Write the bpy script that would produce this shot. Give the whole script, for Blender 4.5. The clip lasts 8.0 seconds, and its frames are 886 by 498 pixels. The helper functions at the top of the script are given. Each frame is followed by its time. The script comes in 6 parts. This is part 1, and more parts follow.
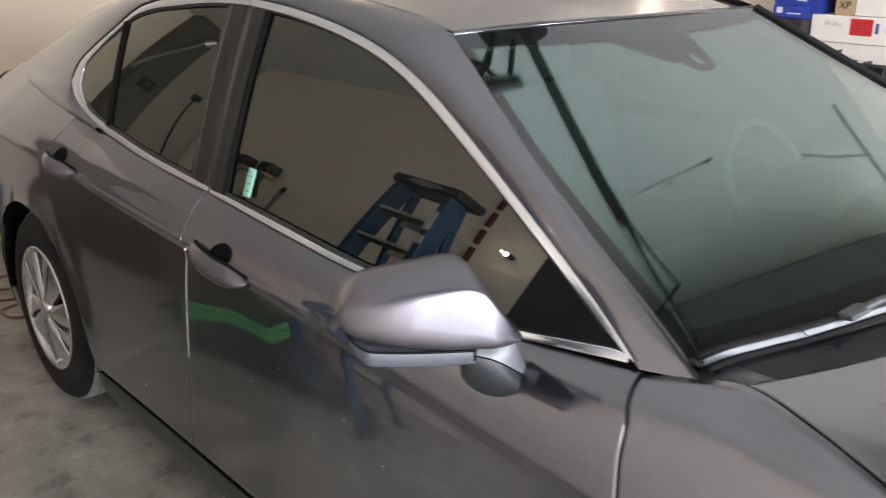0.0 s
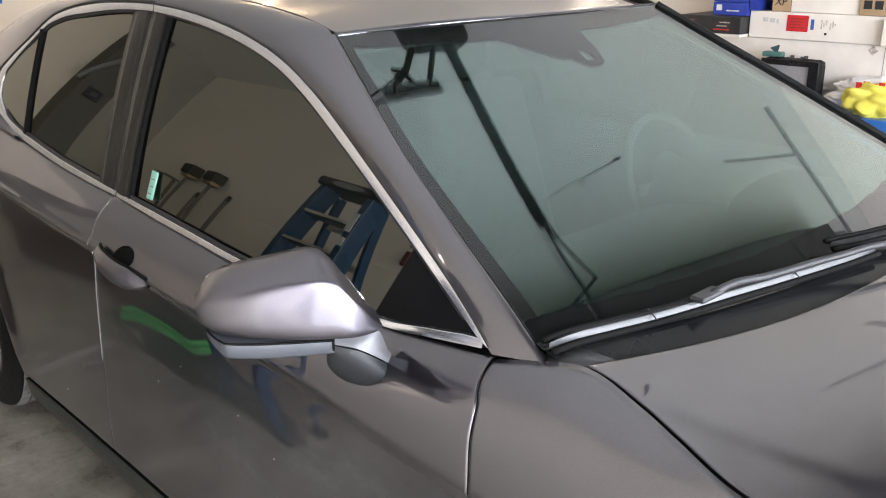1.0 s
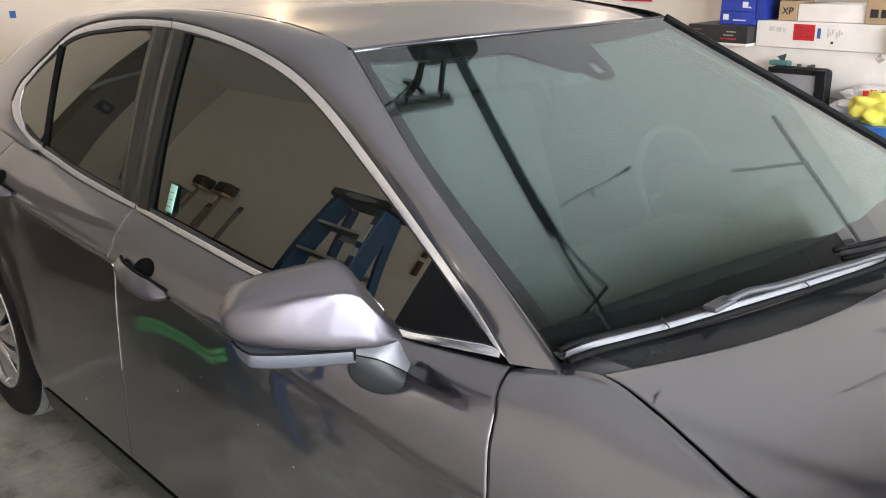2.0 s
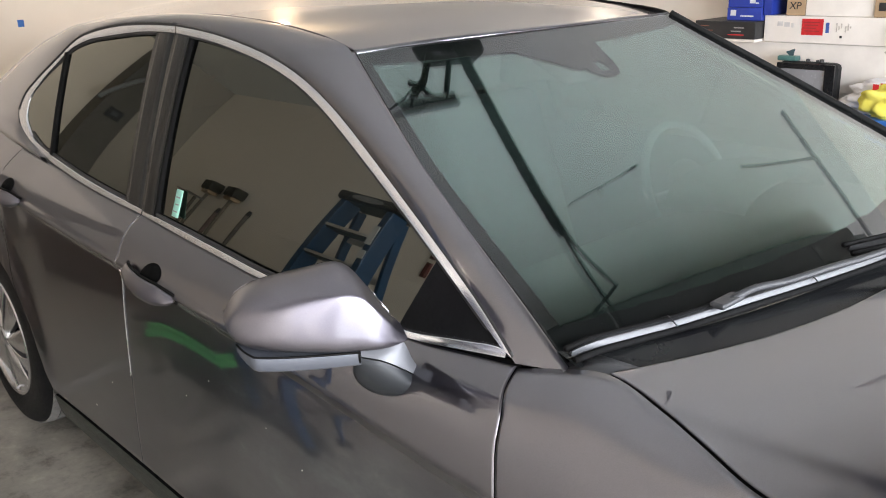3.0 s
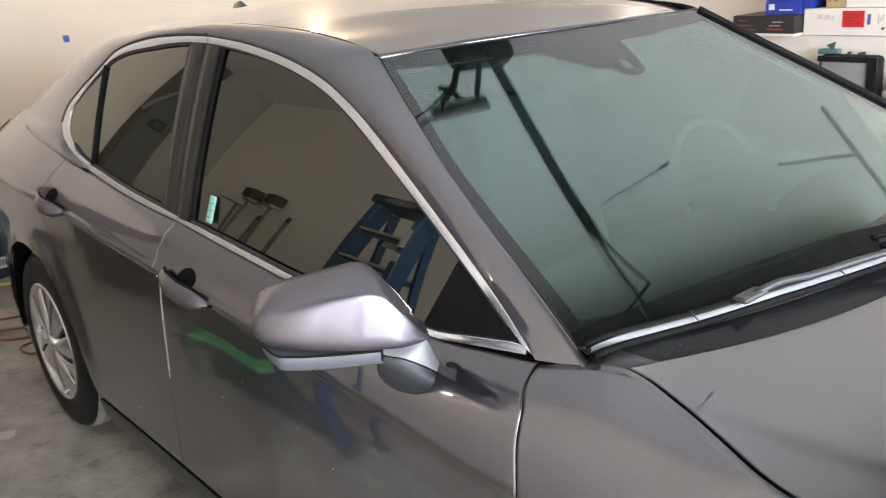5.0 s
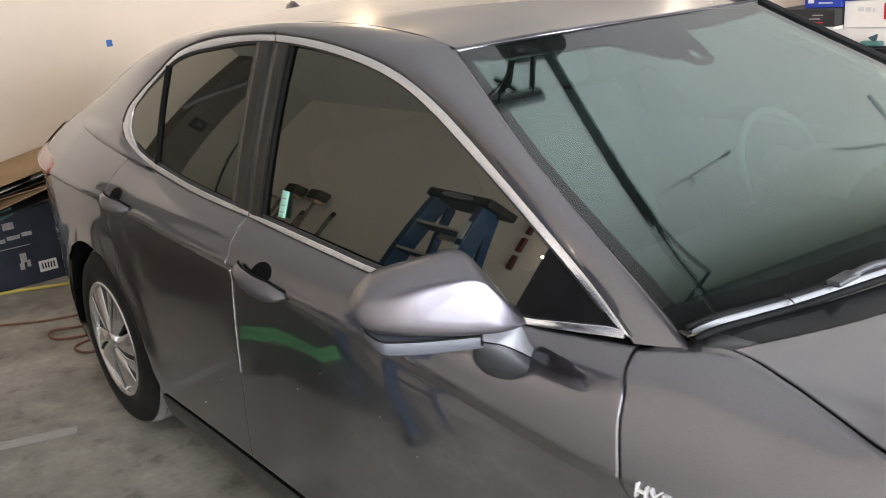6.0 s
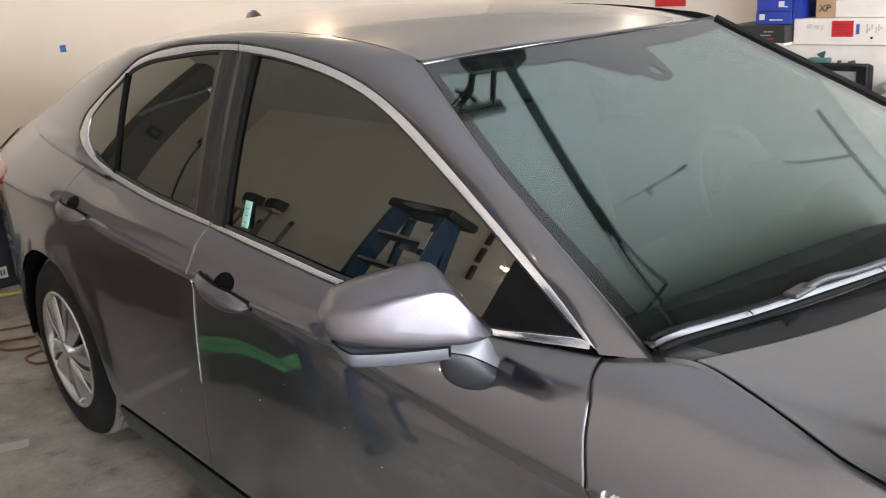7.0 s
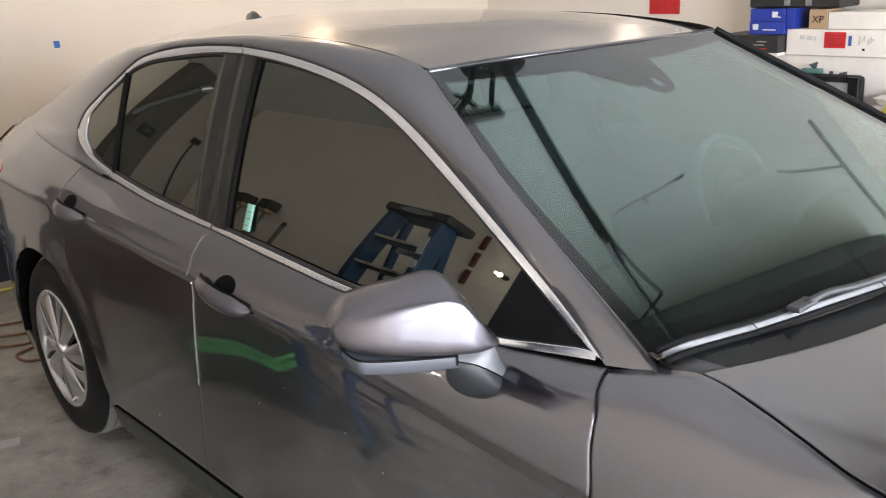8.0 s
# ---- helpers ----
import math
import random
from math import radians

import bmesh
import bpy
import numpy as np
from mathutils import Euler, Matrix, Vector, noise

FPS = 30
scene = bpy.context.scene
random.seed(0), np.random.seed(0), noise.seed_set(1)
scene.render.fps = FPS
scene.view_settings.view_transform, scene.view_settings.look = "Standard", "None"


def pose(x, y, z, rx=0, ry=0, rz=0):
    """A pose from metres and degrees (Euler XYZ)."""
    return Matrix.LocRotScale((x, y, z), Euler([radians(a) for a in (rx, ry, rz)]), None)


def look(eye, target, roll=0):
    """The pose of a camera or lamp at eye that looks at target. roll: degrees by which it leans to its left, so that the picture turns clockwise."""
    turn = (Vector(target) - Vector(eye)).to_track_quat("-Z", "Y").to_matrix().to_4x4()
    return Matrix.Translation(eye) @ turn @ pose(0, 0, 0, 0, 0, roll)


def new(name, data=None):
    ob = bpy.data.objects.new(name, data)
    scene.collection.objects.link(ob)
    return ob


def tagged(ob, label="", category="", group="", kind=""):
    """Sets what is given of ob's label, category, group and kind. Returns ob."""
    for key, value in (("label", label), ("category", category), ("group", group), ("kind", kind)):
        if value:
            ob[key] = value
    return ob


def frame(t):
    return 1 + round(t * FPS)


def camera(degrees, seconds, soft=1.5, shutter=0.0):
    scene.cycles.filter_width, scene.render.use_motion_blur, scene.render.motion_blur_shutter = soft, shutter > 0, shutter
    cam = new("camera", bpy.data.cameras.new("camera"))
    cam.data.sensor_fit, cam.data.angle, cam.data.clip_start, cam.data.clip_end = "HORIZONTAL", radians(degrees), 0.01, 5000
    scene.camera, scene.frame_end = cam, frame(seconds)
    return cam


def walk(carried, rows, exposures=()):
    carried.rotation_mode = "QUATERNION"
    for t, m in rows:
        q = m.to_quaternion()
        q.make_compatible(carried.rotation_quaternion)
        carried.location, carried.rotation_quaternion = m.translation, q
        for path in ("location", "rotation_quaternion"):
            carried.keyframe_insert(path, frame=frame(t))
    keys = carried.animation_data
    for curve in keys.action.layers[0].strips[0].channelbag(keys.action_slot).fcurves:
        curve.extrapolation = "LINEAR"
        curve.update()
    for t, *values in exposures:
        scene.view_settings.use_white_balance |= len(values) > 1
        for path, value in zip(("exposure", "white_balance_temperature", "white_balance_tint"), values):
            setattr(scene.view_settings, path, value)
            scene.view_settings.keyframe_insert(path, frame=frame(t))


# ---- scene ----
cam = camera(52.8, 8.0, 1.0, 0.8)
PATH = [
    (0, (0.228, -1.787, 1.546), (-1.174, -0.518, 0.897), 0.4),
    (0.5, (0.316, -1.752, 1.563), (-1.065, -0.461, 0.911), -0.3),
    (1, (0.388, -1.684, 1.544), (-0.985, -0.379, 0.902), -0.5),
    (1.5, (0.396, -1.73, 1.56), (-0.984, -0.427, 0.93), -0.5),
    (2, (0.398, -1.718, 1.56), (-0.99, -0.419, 0.936), -0.9),
    (3.5, (0.402, -1.705, 1.554), (-1.006, -0.427, 0.934), -2.4),
    (4, (0.399, -1.709, 1.561), (-1.006, -0.428, 0.94), -2.6),
    (5.3, (0.449, -1.687, 1.541), (-1.053, -0.51, 0.941), -4.4),
    (5.5, (0.432, -1.706, 1.533), (-1.081, -0.542, 0.935), -4.6),
    (6, (0.386, -1.802, 1.545), (-1.119, -0.629, 0.946), -4.9),
    (6.5, (0.371, -1.826, 1.551), (-1.101, -0.61, 0.956), -4.4),
    (7, (0.381, -1.825, 1.555), (-1.062, -0.571, 0.968), -3.8),
    (7.5, (0.383, -1.825, 1.556), (-1.04, -0.548, 0.971), -3.3),
    (8, (0.361, -1.855, 1.573), (-1.062, -0.578, 0.986), -2.6),
]
walk(cam, [(t, look(eye, target, roll)) for t, eye, target, roll in PATH],
     [(t, e, 6620, 13.5) for t, e in ((0, -0.17), (0.5, 0.05), (1, -0.07), (2, -0.10), (4, -0.01), (5.5, 0.05), (6.5, -0.12), (8, -0.12))])

# ---- world and light ----
world = bpy.data.worlds.new("sky")
scene.world = world
world.use_nodes = True
wn = world.node_tree
sky = wn.nodes.new("ShaderNodeTexSky")
sky.sky_type, sky.sun_disc = "NISHITA", False
sky.sun_elevation, sky.sun_rotation = radians(35), radians(200)
wn.nodes["Background"].inputs[1].default_value = 0.10
wn.links.new(sky.outputs[0], wn.nodes["Background"].inputs[0])


def lamp(name, kind, m, power, colour, size=0.1, size_y=0.0):
    data = bpy.data.lights.new(name, kind)
    data.energy, data.color = power, colour
    if kind == "AREA":
        data.shape, data.size, data.size_y = "RECTANGLE", size, size_y or size
    else:
        data.shadow_soft_size = size
    ob = new(name, data)
    ob.matrix_world = m
    return ob


DOOR_X = 1.95       # plane of the open garage door
REAR_X = -5.47      # rear wall
NEAR_Y = -2.55      # side wall with the stepladder
FAR_Y = 4.05        # side wall with the bench
CEIL = 2.55
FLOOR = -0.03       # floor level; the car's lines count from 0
lamp("daylight_sky", "AREA", look((DOOR_X + 0.40, 0.3, 1.62), (0, 0.3, 0.55)), 470, (0.86, 0.925, 1.0), 5.2, 1.0)
lamp("daylight_ground", "AREA", look((DOOR_X + 0.45, 0.3, 0.55), (0, 0.3, 1.55)), 125, (0.88, 0.93, 1.0), 5.2, 1.0)
lamp("ceiling_bulb_light", "POINT", pose(-3.90, 1.05, CEIL - 0.20), 12, (1.0, 0.72, 0.42), 0.04)

for wx, wz in ((-2.30, 1.49),):
    lamp("work_light_glow", "POINT", pose(wx, NEAR_Y + 0.085, wz), 1.0, (1.0, 0.93, 0.82), 0.005)
# unseen fill lamp, added to brighten the far wall and its cartons
lamp("bench_bulb_light", "POINT", pose(-2.75, 2.75, CEIL - 0.20), 9, (1.0, 0.86, 0.70), 0.04)


# ---- materials ----
def material(name):
    m = bpy.data.materials.new(name)
    m.use_nodes = True
    return m, m.node_tree, m.node_tree.nodes["Principled BSDF"]


def put(bsdf, **values):
    for key, v in values.items():
        slot = bsdf.inputs[key.replace("_", " ")]
        slot.default_value = (*v, 1) if isinstance(v, tuple) and len(v) == 3 else v


def noise_node(tree, scale, detail=4.0, rough=0.55, stretch=None):
    n = tree.nodes.new("ShaderNodeTexNoise")
    n.inputs["Scale"].default_value, n.inputs["Detail"].default_value, n.inputs["Roughness"].default_value = scale, detail, rough
    co = tree.nodes.new("ShaderNodeTexCoord")
    if stretch:
        mp = tree.nodes.new("ShaderNodeMapping")
        mp.inputs["Scale"].default_value = stretch
        tree.links.new(co.outputs["Object"], mp.inputs[0])
        tree.links.new(mp.outputs[0], n.inputs["Vector"])
    else:
        tree.links.new(co.outputs["Object"], n.inputs["Vector"])
    return n


def ramp(tree, source, stops):
    r = tree.nodes.new("ShaderNodeValToRGB")
    while len(r.color_ramp.elements) < len(stops):
        r.color_ramp.elements.new(0.5)
    for e, (at, c) in zip(r.color_ramp.elements, stops):
        e.position, e.color = at, (*c, 1)
    tree.links.new(source, r.inputs[0])
    return r


def bump(tree, bsdf, source, strength, distance=0.002):
    b = tree.nodes.new("ShaderNodeBump")
    b.inputs["Strength"].default_value, b.inputs["Distance"].default_value = strength, distance
    tree.links.new(source, b.inputs["Height"])
    tree.links.new(b.outputs[0], bsdf.inputs["Normal"])


def surface(name, low, high, scale, rough=0.6, relief=0.15, fine=None, metal=0.0, distance=0.002, stretch=None, vary=None, **more):
    """Two tones mixed by a coarse and a fine noise, with relief from the fine one."""
    m, t, b = material(name)
    n = noise_node(t, scale, 5, 0.6, stretch)
    r = ramp(t, n.outputs["Fac"], [(0.32, low), (0.68, high)])
    t.links.new(r.outputs[0], b.inputs["Base Color"])
    g = noise_node(t, fine or scale * 14, 3, 0.6, stretch)
    if relief:
        bump(t, b, g.outputs["Fac"], relief, distance)
    vary = rough * 0.14 if vary is None else vary
    rr = ramp(t, g.outputs["Fac"], [(0.3, (max(rough - vary, 0),) * 3), (0.7, (min(rough + vary, 1),) * 3)])
    t.links.new(rr.outputs[0], b.inputs["Roughness"])
    put(b, Metallic=metal, **more)
    return m


def mica_paint():
    m, t, b = material("grey_mica_paint")
    n = noise_node(t, 900, 2, 0.7)
    r = ramp(t, n.outputs["Fac"], [(0.35, (0.073, 0.069, 0.085)), (0.65, (0.098, 0.093, 0.114))])
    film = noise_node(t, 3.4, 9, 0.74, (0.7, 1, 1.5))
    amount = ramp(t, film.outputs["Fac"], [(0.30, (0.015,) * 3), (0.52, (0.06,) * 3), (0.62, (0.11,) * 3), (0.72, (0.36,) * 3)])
    # road dust and painted-in brightness below the shoulder line, and a thin trace of it above
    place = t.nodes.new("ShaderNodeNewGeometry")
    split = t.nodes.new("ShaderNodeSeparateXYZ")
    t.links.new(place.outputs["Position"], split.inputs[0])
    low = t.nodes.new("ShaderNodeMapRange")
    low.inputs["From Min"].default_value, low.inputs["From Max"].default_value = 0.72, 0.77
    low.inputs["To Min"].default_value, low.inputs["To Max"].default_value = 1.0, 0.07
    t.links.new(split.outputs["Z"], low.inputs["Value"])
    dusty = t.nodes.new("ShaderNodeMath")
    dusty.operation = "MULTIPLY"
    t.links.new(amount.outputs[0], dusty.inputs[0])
    # stronger on the front door, whose daylight is put into the film; thinner towards the rear door
    front_lift = t.nodes.new("ShaderNodeMapRange")
    front_lift.inputs["From Min"].default_value, front_lift.inputs["From Max"].default_value = -1.55, -0.65
    front_lift.inputs["To Min"].default_value, front_lift.inputs["To Max"].default_value = 0.45, 1.9
    t.links.new(split.outputs["X"], front_lift.inputs["Value"])
    spread = t.nodes.new("ShaderNodeMath")
    spread.operation = "MULTIPLY"
    t.links.new(low.outputs[0], spread.inputs[0])
    t.links.new(front_lift.outputs[0], spread.inputs[1])
    t.links.new(spread.outputs[0], dusty.inputs[1])
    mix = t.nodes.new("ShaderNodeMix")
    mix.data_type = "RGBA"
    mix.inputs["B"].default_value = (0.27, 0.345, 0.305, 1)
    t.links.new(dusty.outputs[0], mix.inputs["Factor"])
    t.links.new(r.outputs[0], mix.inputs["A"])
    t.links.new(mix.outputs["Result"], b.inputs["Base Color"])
    dust = noise_node(t, 5, 6, 0.65)
    rr = ramp(t, dust.outputs["Fac"], [(0.35, (0.0,) * 3), (0.75, (0.014,) * 3)])
    t.links.new(rr.outputs[0], b.inputs["Coat Roughness"])
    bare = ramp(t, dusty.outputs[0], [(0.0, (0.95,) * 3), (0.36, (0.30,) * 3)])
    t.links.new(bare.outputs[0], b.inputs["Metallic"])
    put(b, Roughness=0.28, Coat_Weight=1.0, Coat_IOR=2.12)
    return m


def pane_glass(name, tint, ior, dust=0.0, stops=(0.5, 0.8), film_tone=(0.5, 0.6, 0.55), gloss_tone=(0.95, 0.96, 1.0)):
    """A tinted pane: clear body with a mirror gloss that grows with the angle, and a thin film of dust."""
    m, t, b = material(name)
    t.nodes.remove(b)
    clear = t.nodes.new("ShaderNodeBsdfTransparent")
    clear.inputs[0].default_value = (*tint, 1)
    gloss = t.nodes.new("ShaderNodeBsdfGlossy")
    gloss.inputs["Roughness"].default_value = 0.012
    gloss.inputs["Color"].default_value = (*gloss_tone, 1)
    lay = t.nodes.new("ShaderNodeLayerWeight")
    lay.inputs[0].default_value = 0.5
    steep = t.nodes.new("ShaderNodeMath")
    steep.operation = "POWER"
    steep.inputs[1].default_value = 4.0
    t.links.new(lay.outputs["Facing"], steep.inputs[0])
    fres = t.nodes.new("ShaderNodeMapRange")
    fres.inputs["To Min"].default_value, fres.inputs["To Max"].default_value = ((ior - 1) / (ior + 1)) ** 2, 1.0
    t.links.new(steep.outputs[0], fres.inputs["Value"])
    mix = t.nodes.new("ShaderNodeMixShader")
    t.links.new(fres.outputs[0], mix.inputs[0])
    t.links.new(clear.outputs[0], mix.inputs[1])
    t.links.new(gloss.outputs[0], mix.inputs[2])
    last = mix
    if dust:
        film = t.nodes.new("ShaderNodeBsdfDiffuse")
        film.inputs[0].default_value = (*film_tone, 1)
        n = noise_node(t, 3.0, 6, 0.6)
        r = ramp(t, n.outputs["Fac"], [(0.3, (dust * stops[0],) * 3), (0.75, (dust * stops[1] * 1.4,) * 3)])
        last = t.nodes.new("ShaderNodeMixShader")
        t.links.new(r.outputs[0], last.inputs[0])
        t.links.new(mix.outputs[0], last.inputs[1])
        t.links.new(film.outputs[0], last.inputs[2])
    t.links.new(last.outputs[0], t.nodes["Material Output"].inputs[0])
    return m


def glow(name, colour, strength):
    m, t, b = material(name)
    put(b, Base_Color=colour, Emission_Color=colour, Emission_Strength=strength)
    return m


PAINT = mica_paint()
# body paint lightened for the mirror cap and handles, as if facing daylight
LIT_PAINT = surface("pale_mica_plastic", (0.132, 0.124, 0.143), (0.172, 0.162, 0.186), 700, 0.41, 0.0, metal=0.95, fine=40, vary=0.02, Coat_Weight=0.8, Coat_Roughness=0.06, Coat_IOR=1.55)
CHROME = surface("bright_trim", (0.86, 0.885, 0.93), (0.88, 0.905, 0.95), 2, 0.24, 0.0, metal=1.0, fine=3, vary=0.01)
GLOSS_BLACK = surface("gloss_black", (0.010, 0.010, 0.011), (0.016, 0.016, 0.017), 4, 0.10, 0.0)
BLACK = surface("black_plastic", (0.014, 0.014, 0.015), (0.026, 0.026, 0.027), 8, 0.48, 0.2)
GREY_PLASTIC = surface("grey_plastic", (0.062, 0.067, 0.080), (0.080, 0.086, 0.100), 8, 0.46, 0.0, metal=0.25)
PILLAR_FILM = surface("pillar_film", (0.008, 0.008, 0.008), (0.012, 0.012, 0.011), 6, 0.2, 0.0, fine=7, vary=0.02, Specular_IOR_Level=0.42)
RUBBER = surface("rubber", (0.006, 0.006, 0.007), (0.015, 0.015, 0.015), 9, 0.6, 0.3, Specular_IOR_Level=0.25)
TREAD = surface("dusty_tread_rubber", (0.20, 0.195, 0.19), (0.34, 0.33, 0.315), 9, 0.8, 0.3)
SILVER = surface("silver_wheel_paint", (0.66, 0.66, 0.67), (0.74, 0.74, 0.75), 3, 0.25, 0.0, metal=0.9, fine=5, vary=0.02, Coat_Weight=0.5, Coat_Roughness=0.08)
SILL_COAT = surface("dark_stone_guard", (0.016, 0.020, 0.016), (0.034, 0.040, 0.034), 14, 0.5, 0.2, Coat_Weight=0.3, Coat_Roughness=0.2)
# shade in the slots between spokes, put into the colour of their side faces
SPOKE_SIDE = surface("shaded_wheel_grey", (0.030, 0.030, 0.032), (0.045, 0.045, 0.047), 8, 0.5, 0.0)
MATT = surface("matt_black_rubber", (0.003, 0.003, 0.003), (0.006, 0.006, 0.006), 8, 0.7, 0.1, Specular_IOR_Level=0.12)
DARK = surface("dark_void", (0.004, 0.004, 0.004), (0.007, 0.007, 0.007), 4, 0.9, 0.0, Specular_IOR_Level=0.08)
WINDSHIELD = pane_glass("windshield_glass", (0.82, 0.96, 0.90), 1.76, 0.0008)
INNER_FACE = pane_glass("inner_glass_face", (0.28, 0.38, 0.34), 2.32, 0.0012, film_tone=(0.42, 0.62, 0.54), gloss_tone=(0.83, 0.96, 0.98))
TINT = pane_glass("tinted_glass", (0.030, 0.033, 0.030), 2.02, 0.006, gloss_tone=(0.94, 0.94, 0.83))
FRIT = surface("black_frit", (0.0015, 0.0015, 0.0015), (0.0025, 0.0025, 0.0025), 5, 0.5, 0.0, Specular_IOR_Level=0.05)
FABRIC = surface("dark_seat_fabric", (0.030, 0.030, 0.032), (0.055, 0.054, 0.056), 30, 0.9, 0.4)
DASH = surface("dash_vinyl", (0.022, 0.023, 0.024), (0.040, 0.041, 0.042), 20, 0.6, 0.3)
HEADLINER = surface("grey_headliner", (0.14, 0.137, 0.13), (0.18, 0.176, 0.17), 40, 0.95, 0.3)
RED_LENS = surface("red_lens", (0.25, 0.015, 0.015), (0.35, 0.03, 0.025), 5, 0.10, 0.0, Coat_Weight=1.0)
CLEAR_LENS = surface("clear_lens", (0.55, 0.56, 0.58), (0.65, 0.66, 0.68), 5, 0.10, 0.0)
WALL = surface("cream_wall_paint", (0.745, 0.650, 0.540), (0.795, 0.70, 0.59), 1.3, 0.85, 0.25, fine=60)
# the same cream made lighter, for daylight that falls short on this wall
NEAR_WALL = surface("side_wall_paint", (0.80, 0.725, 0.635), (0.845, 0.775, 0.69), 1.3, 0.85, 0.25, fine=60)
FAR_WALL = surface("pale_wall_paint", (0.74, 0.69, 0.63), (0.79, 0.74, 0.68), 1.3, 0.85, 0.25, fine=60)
CEILING = surface("white_ceiling_paint", (0.79, 0.80, 0.79), (0.84, 0.85, 0.84), 1.1, 0.9, 0.3, fine=90)
BOARD = surface("raw_cardboard", (0.34, 0.23, 0.13), (0.43, 0.30, 0.18), 5, 0.85, 0.2)
WHITE_CARD = surface("white_carton", (0.68, 0.63, 0.575), (0.80, 0.75, 0.69), 4, 0.6, 0.1)
INK = surface("grey_ink", (0.25, 0.24, 0.24), (0.40, 0.39, 0.38), 20, 0.8, 0.0)
BLUE_INK = surface("blue_ink", (0.04, 0.09, 0.30), (0.06, 0.12, 0.36), 20, 0.8, 0.0)
RED_INK = surface("red_label", (0.46, 0.012, 0.018), (0.58, 0.022, 0.026), 18, 0.5, 0.0)
BLUE_CARD = surface("blue_carton", (0.015, 0.035, 0.26), (0.03, 0.06, 0.38), 6, 0.35, 0.0)
NAVY_CARD = surface("navy_carton", (0.010, 0.014, 0.024), (0.022, 0.032, 0.055), 4, 0.38, 0.0)
TEAL = surface("teal_plastic", (0.045, 0.125, 0.115), (0.07, 0.17, 0.155), 6, 0.4, 0.05)
WHITE_INK = surface("white_print", (0.62, 0.62, 0.62), (0.75, 0.75, 0.75), 20, 0.6, 0.0)
SCREEN = surface("dull_screen", (0.20, 0.20, 0.21), (0.26, 0.26, 0.27), 4, 0.25, 0.0)
YELLOW = surface("yellow_cloth", (0.66, 0.58, 0.07), (0.80, 0.72, 0.14), 12, 0.9, 0.5)
BLUE_TAPE = surface("blue_tape", (0.03, 0.13, 0.42), (0.05, 0.18, 0.50), 15, 0.7, 0.05)
BLUE_FIBRE = surface("blue_fibreglass", (0.007, 0.039, 0.092), (0.012, 0.058, 0.132), 10, 0.35, 0.1)
ALUMINIUM = surface("aluminium", (0.55, 0.55, 0.56), (0.68, 0.68, 0.69), 10, 0.35, 0.1, metal=0.9)
GREEN = surface("green_plastic", (0.10, 0.56, 0.16), (0.15, 0.66, 0.20), 6, 0.4, 0.05)
WOOD = surface("pale_wood", (0.34, 0.22, 0.12), (0.48, 0.33, 0.19), 6, 0.6, 0.15, stretch=(1, 1, 0.15))
CORD = surface("orange_cord", (0.17, 0.075, 0.045), (0.23, 0.10, 0.06), 12, 0.6, 0.0)
HOSE = surface("yellow_hose", (0.55, 0.47, 0.10), (0.64, 0.55, 0.14), 12, 0.5, 0.0)
TAG = surface("pale_teal_paper", (0.30, 0.62, 0.52), (0.36, 0.70, 0.60), 20, 0.7, 0.0)
BROOM = surface("dark_bristle", (0.018, 0.016, 0.012), (0.075, 0.065, 0.04), 34, 0.9, 0.6)
BULB = glow("bulb_glass", (1.0, 0.74, 0.44), 22.0)
LED = glow("led_face", (1.0, 0.93, 0.80), 40.0)
BAG = surface("white_plastic_bag", (0.70, 0.68, 0.68), (0.82, 0.80, 0.80), 6, 0.35, 0.5, distance=0.01)


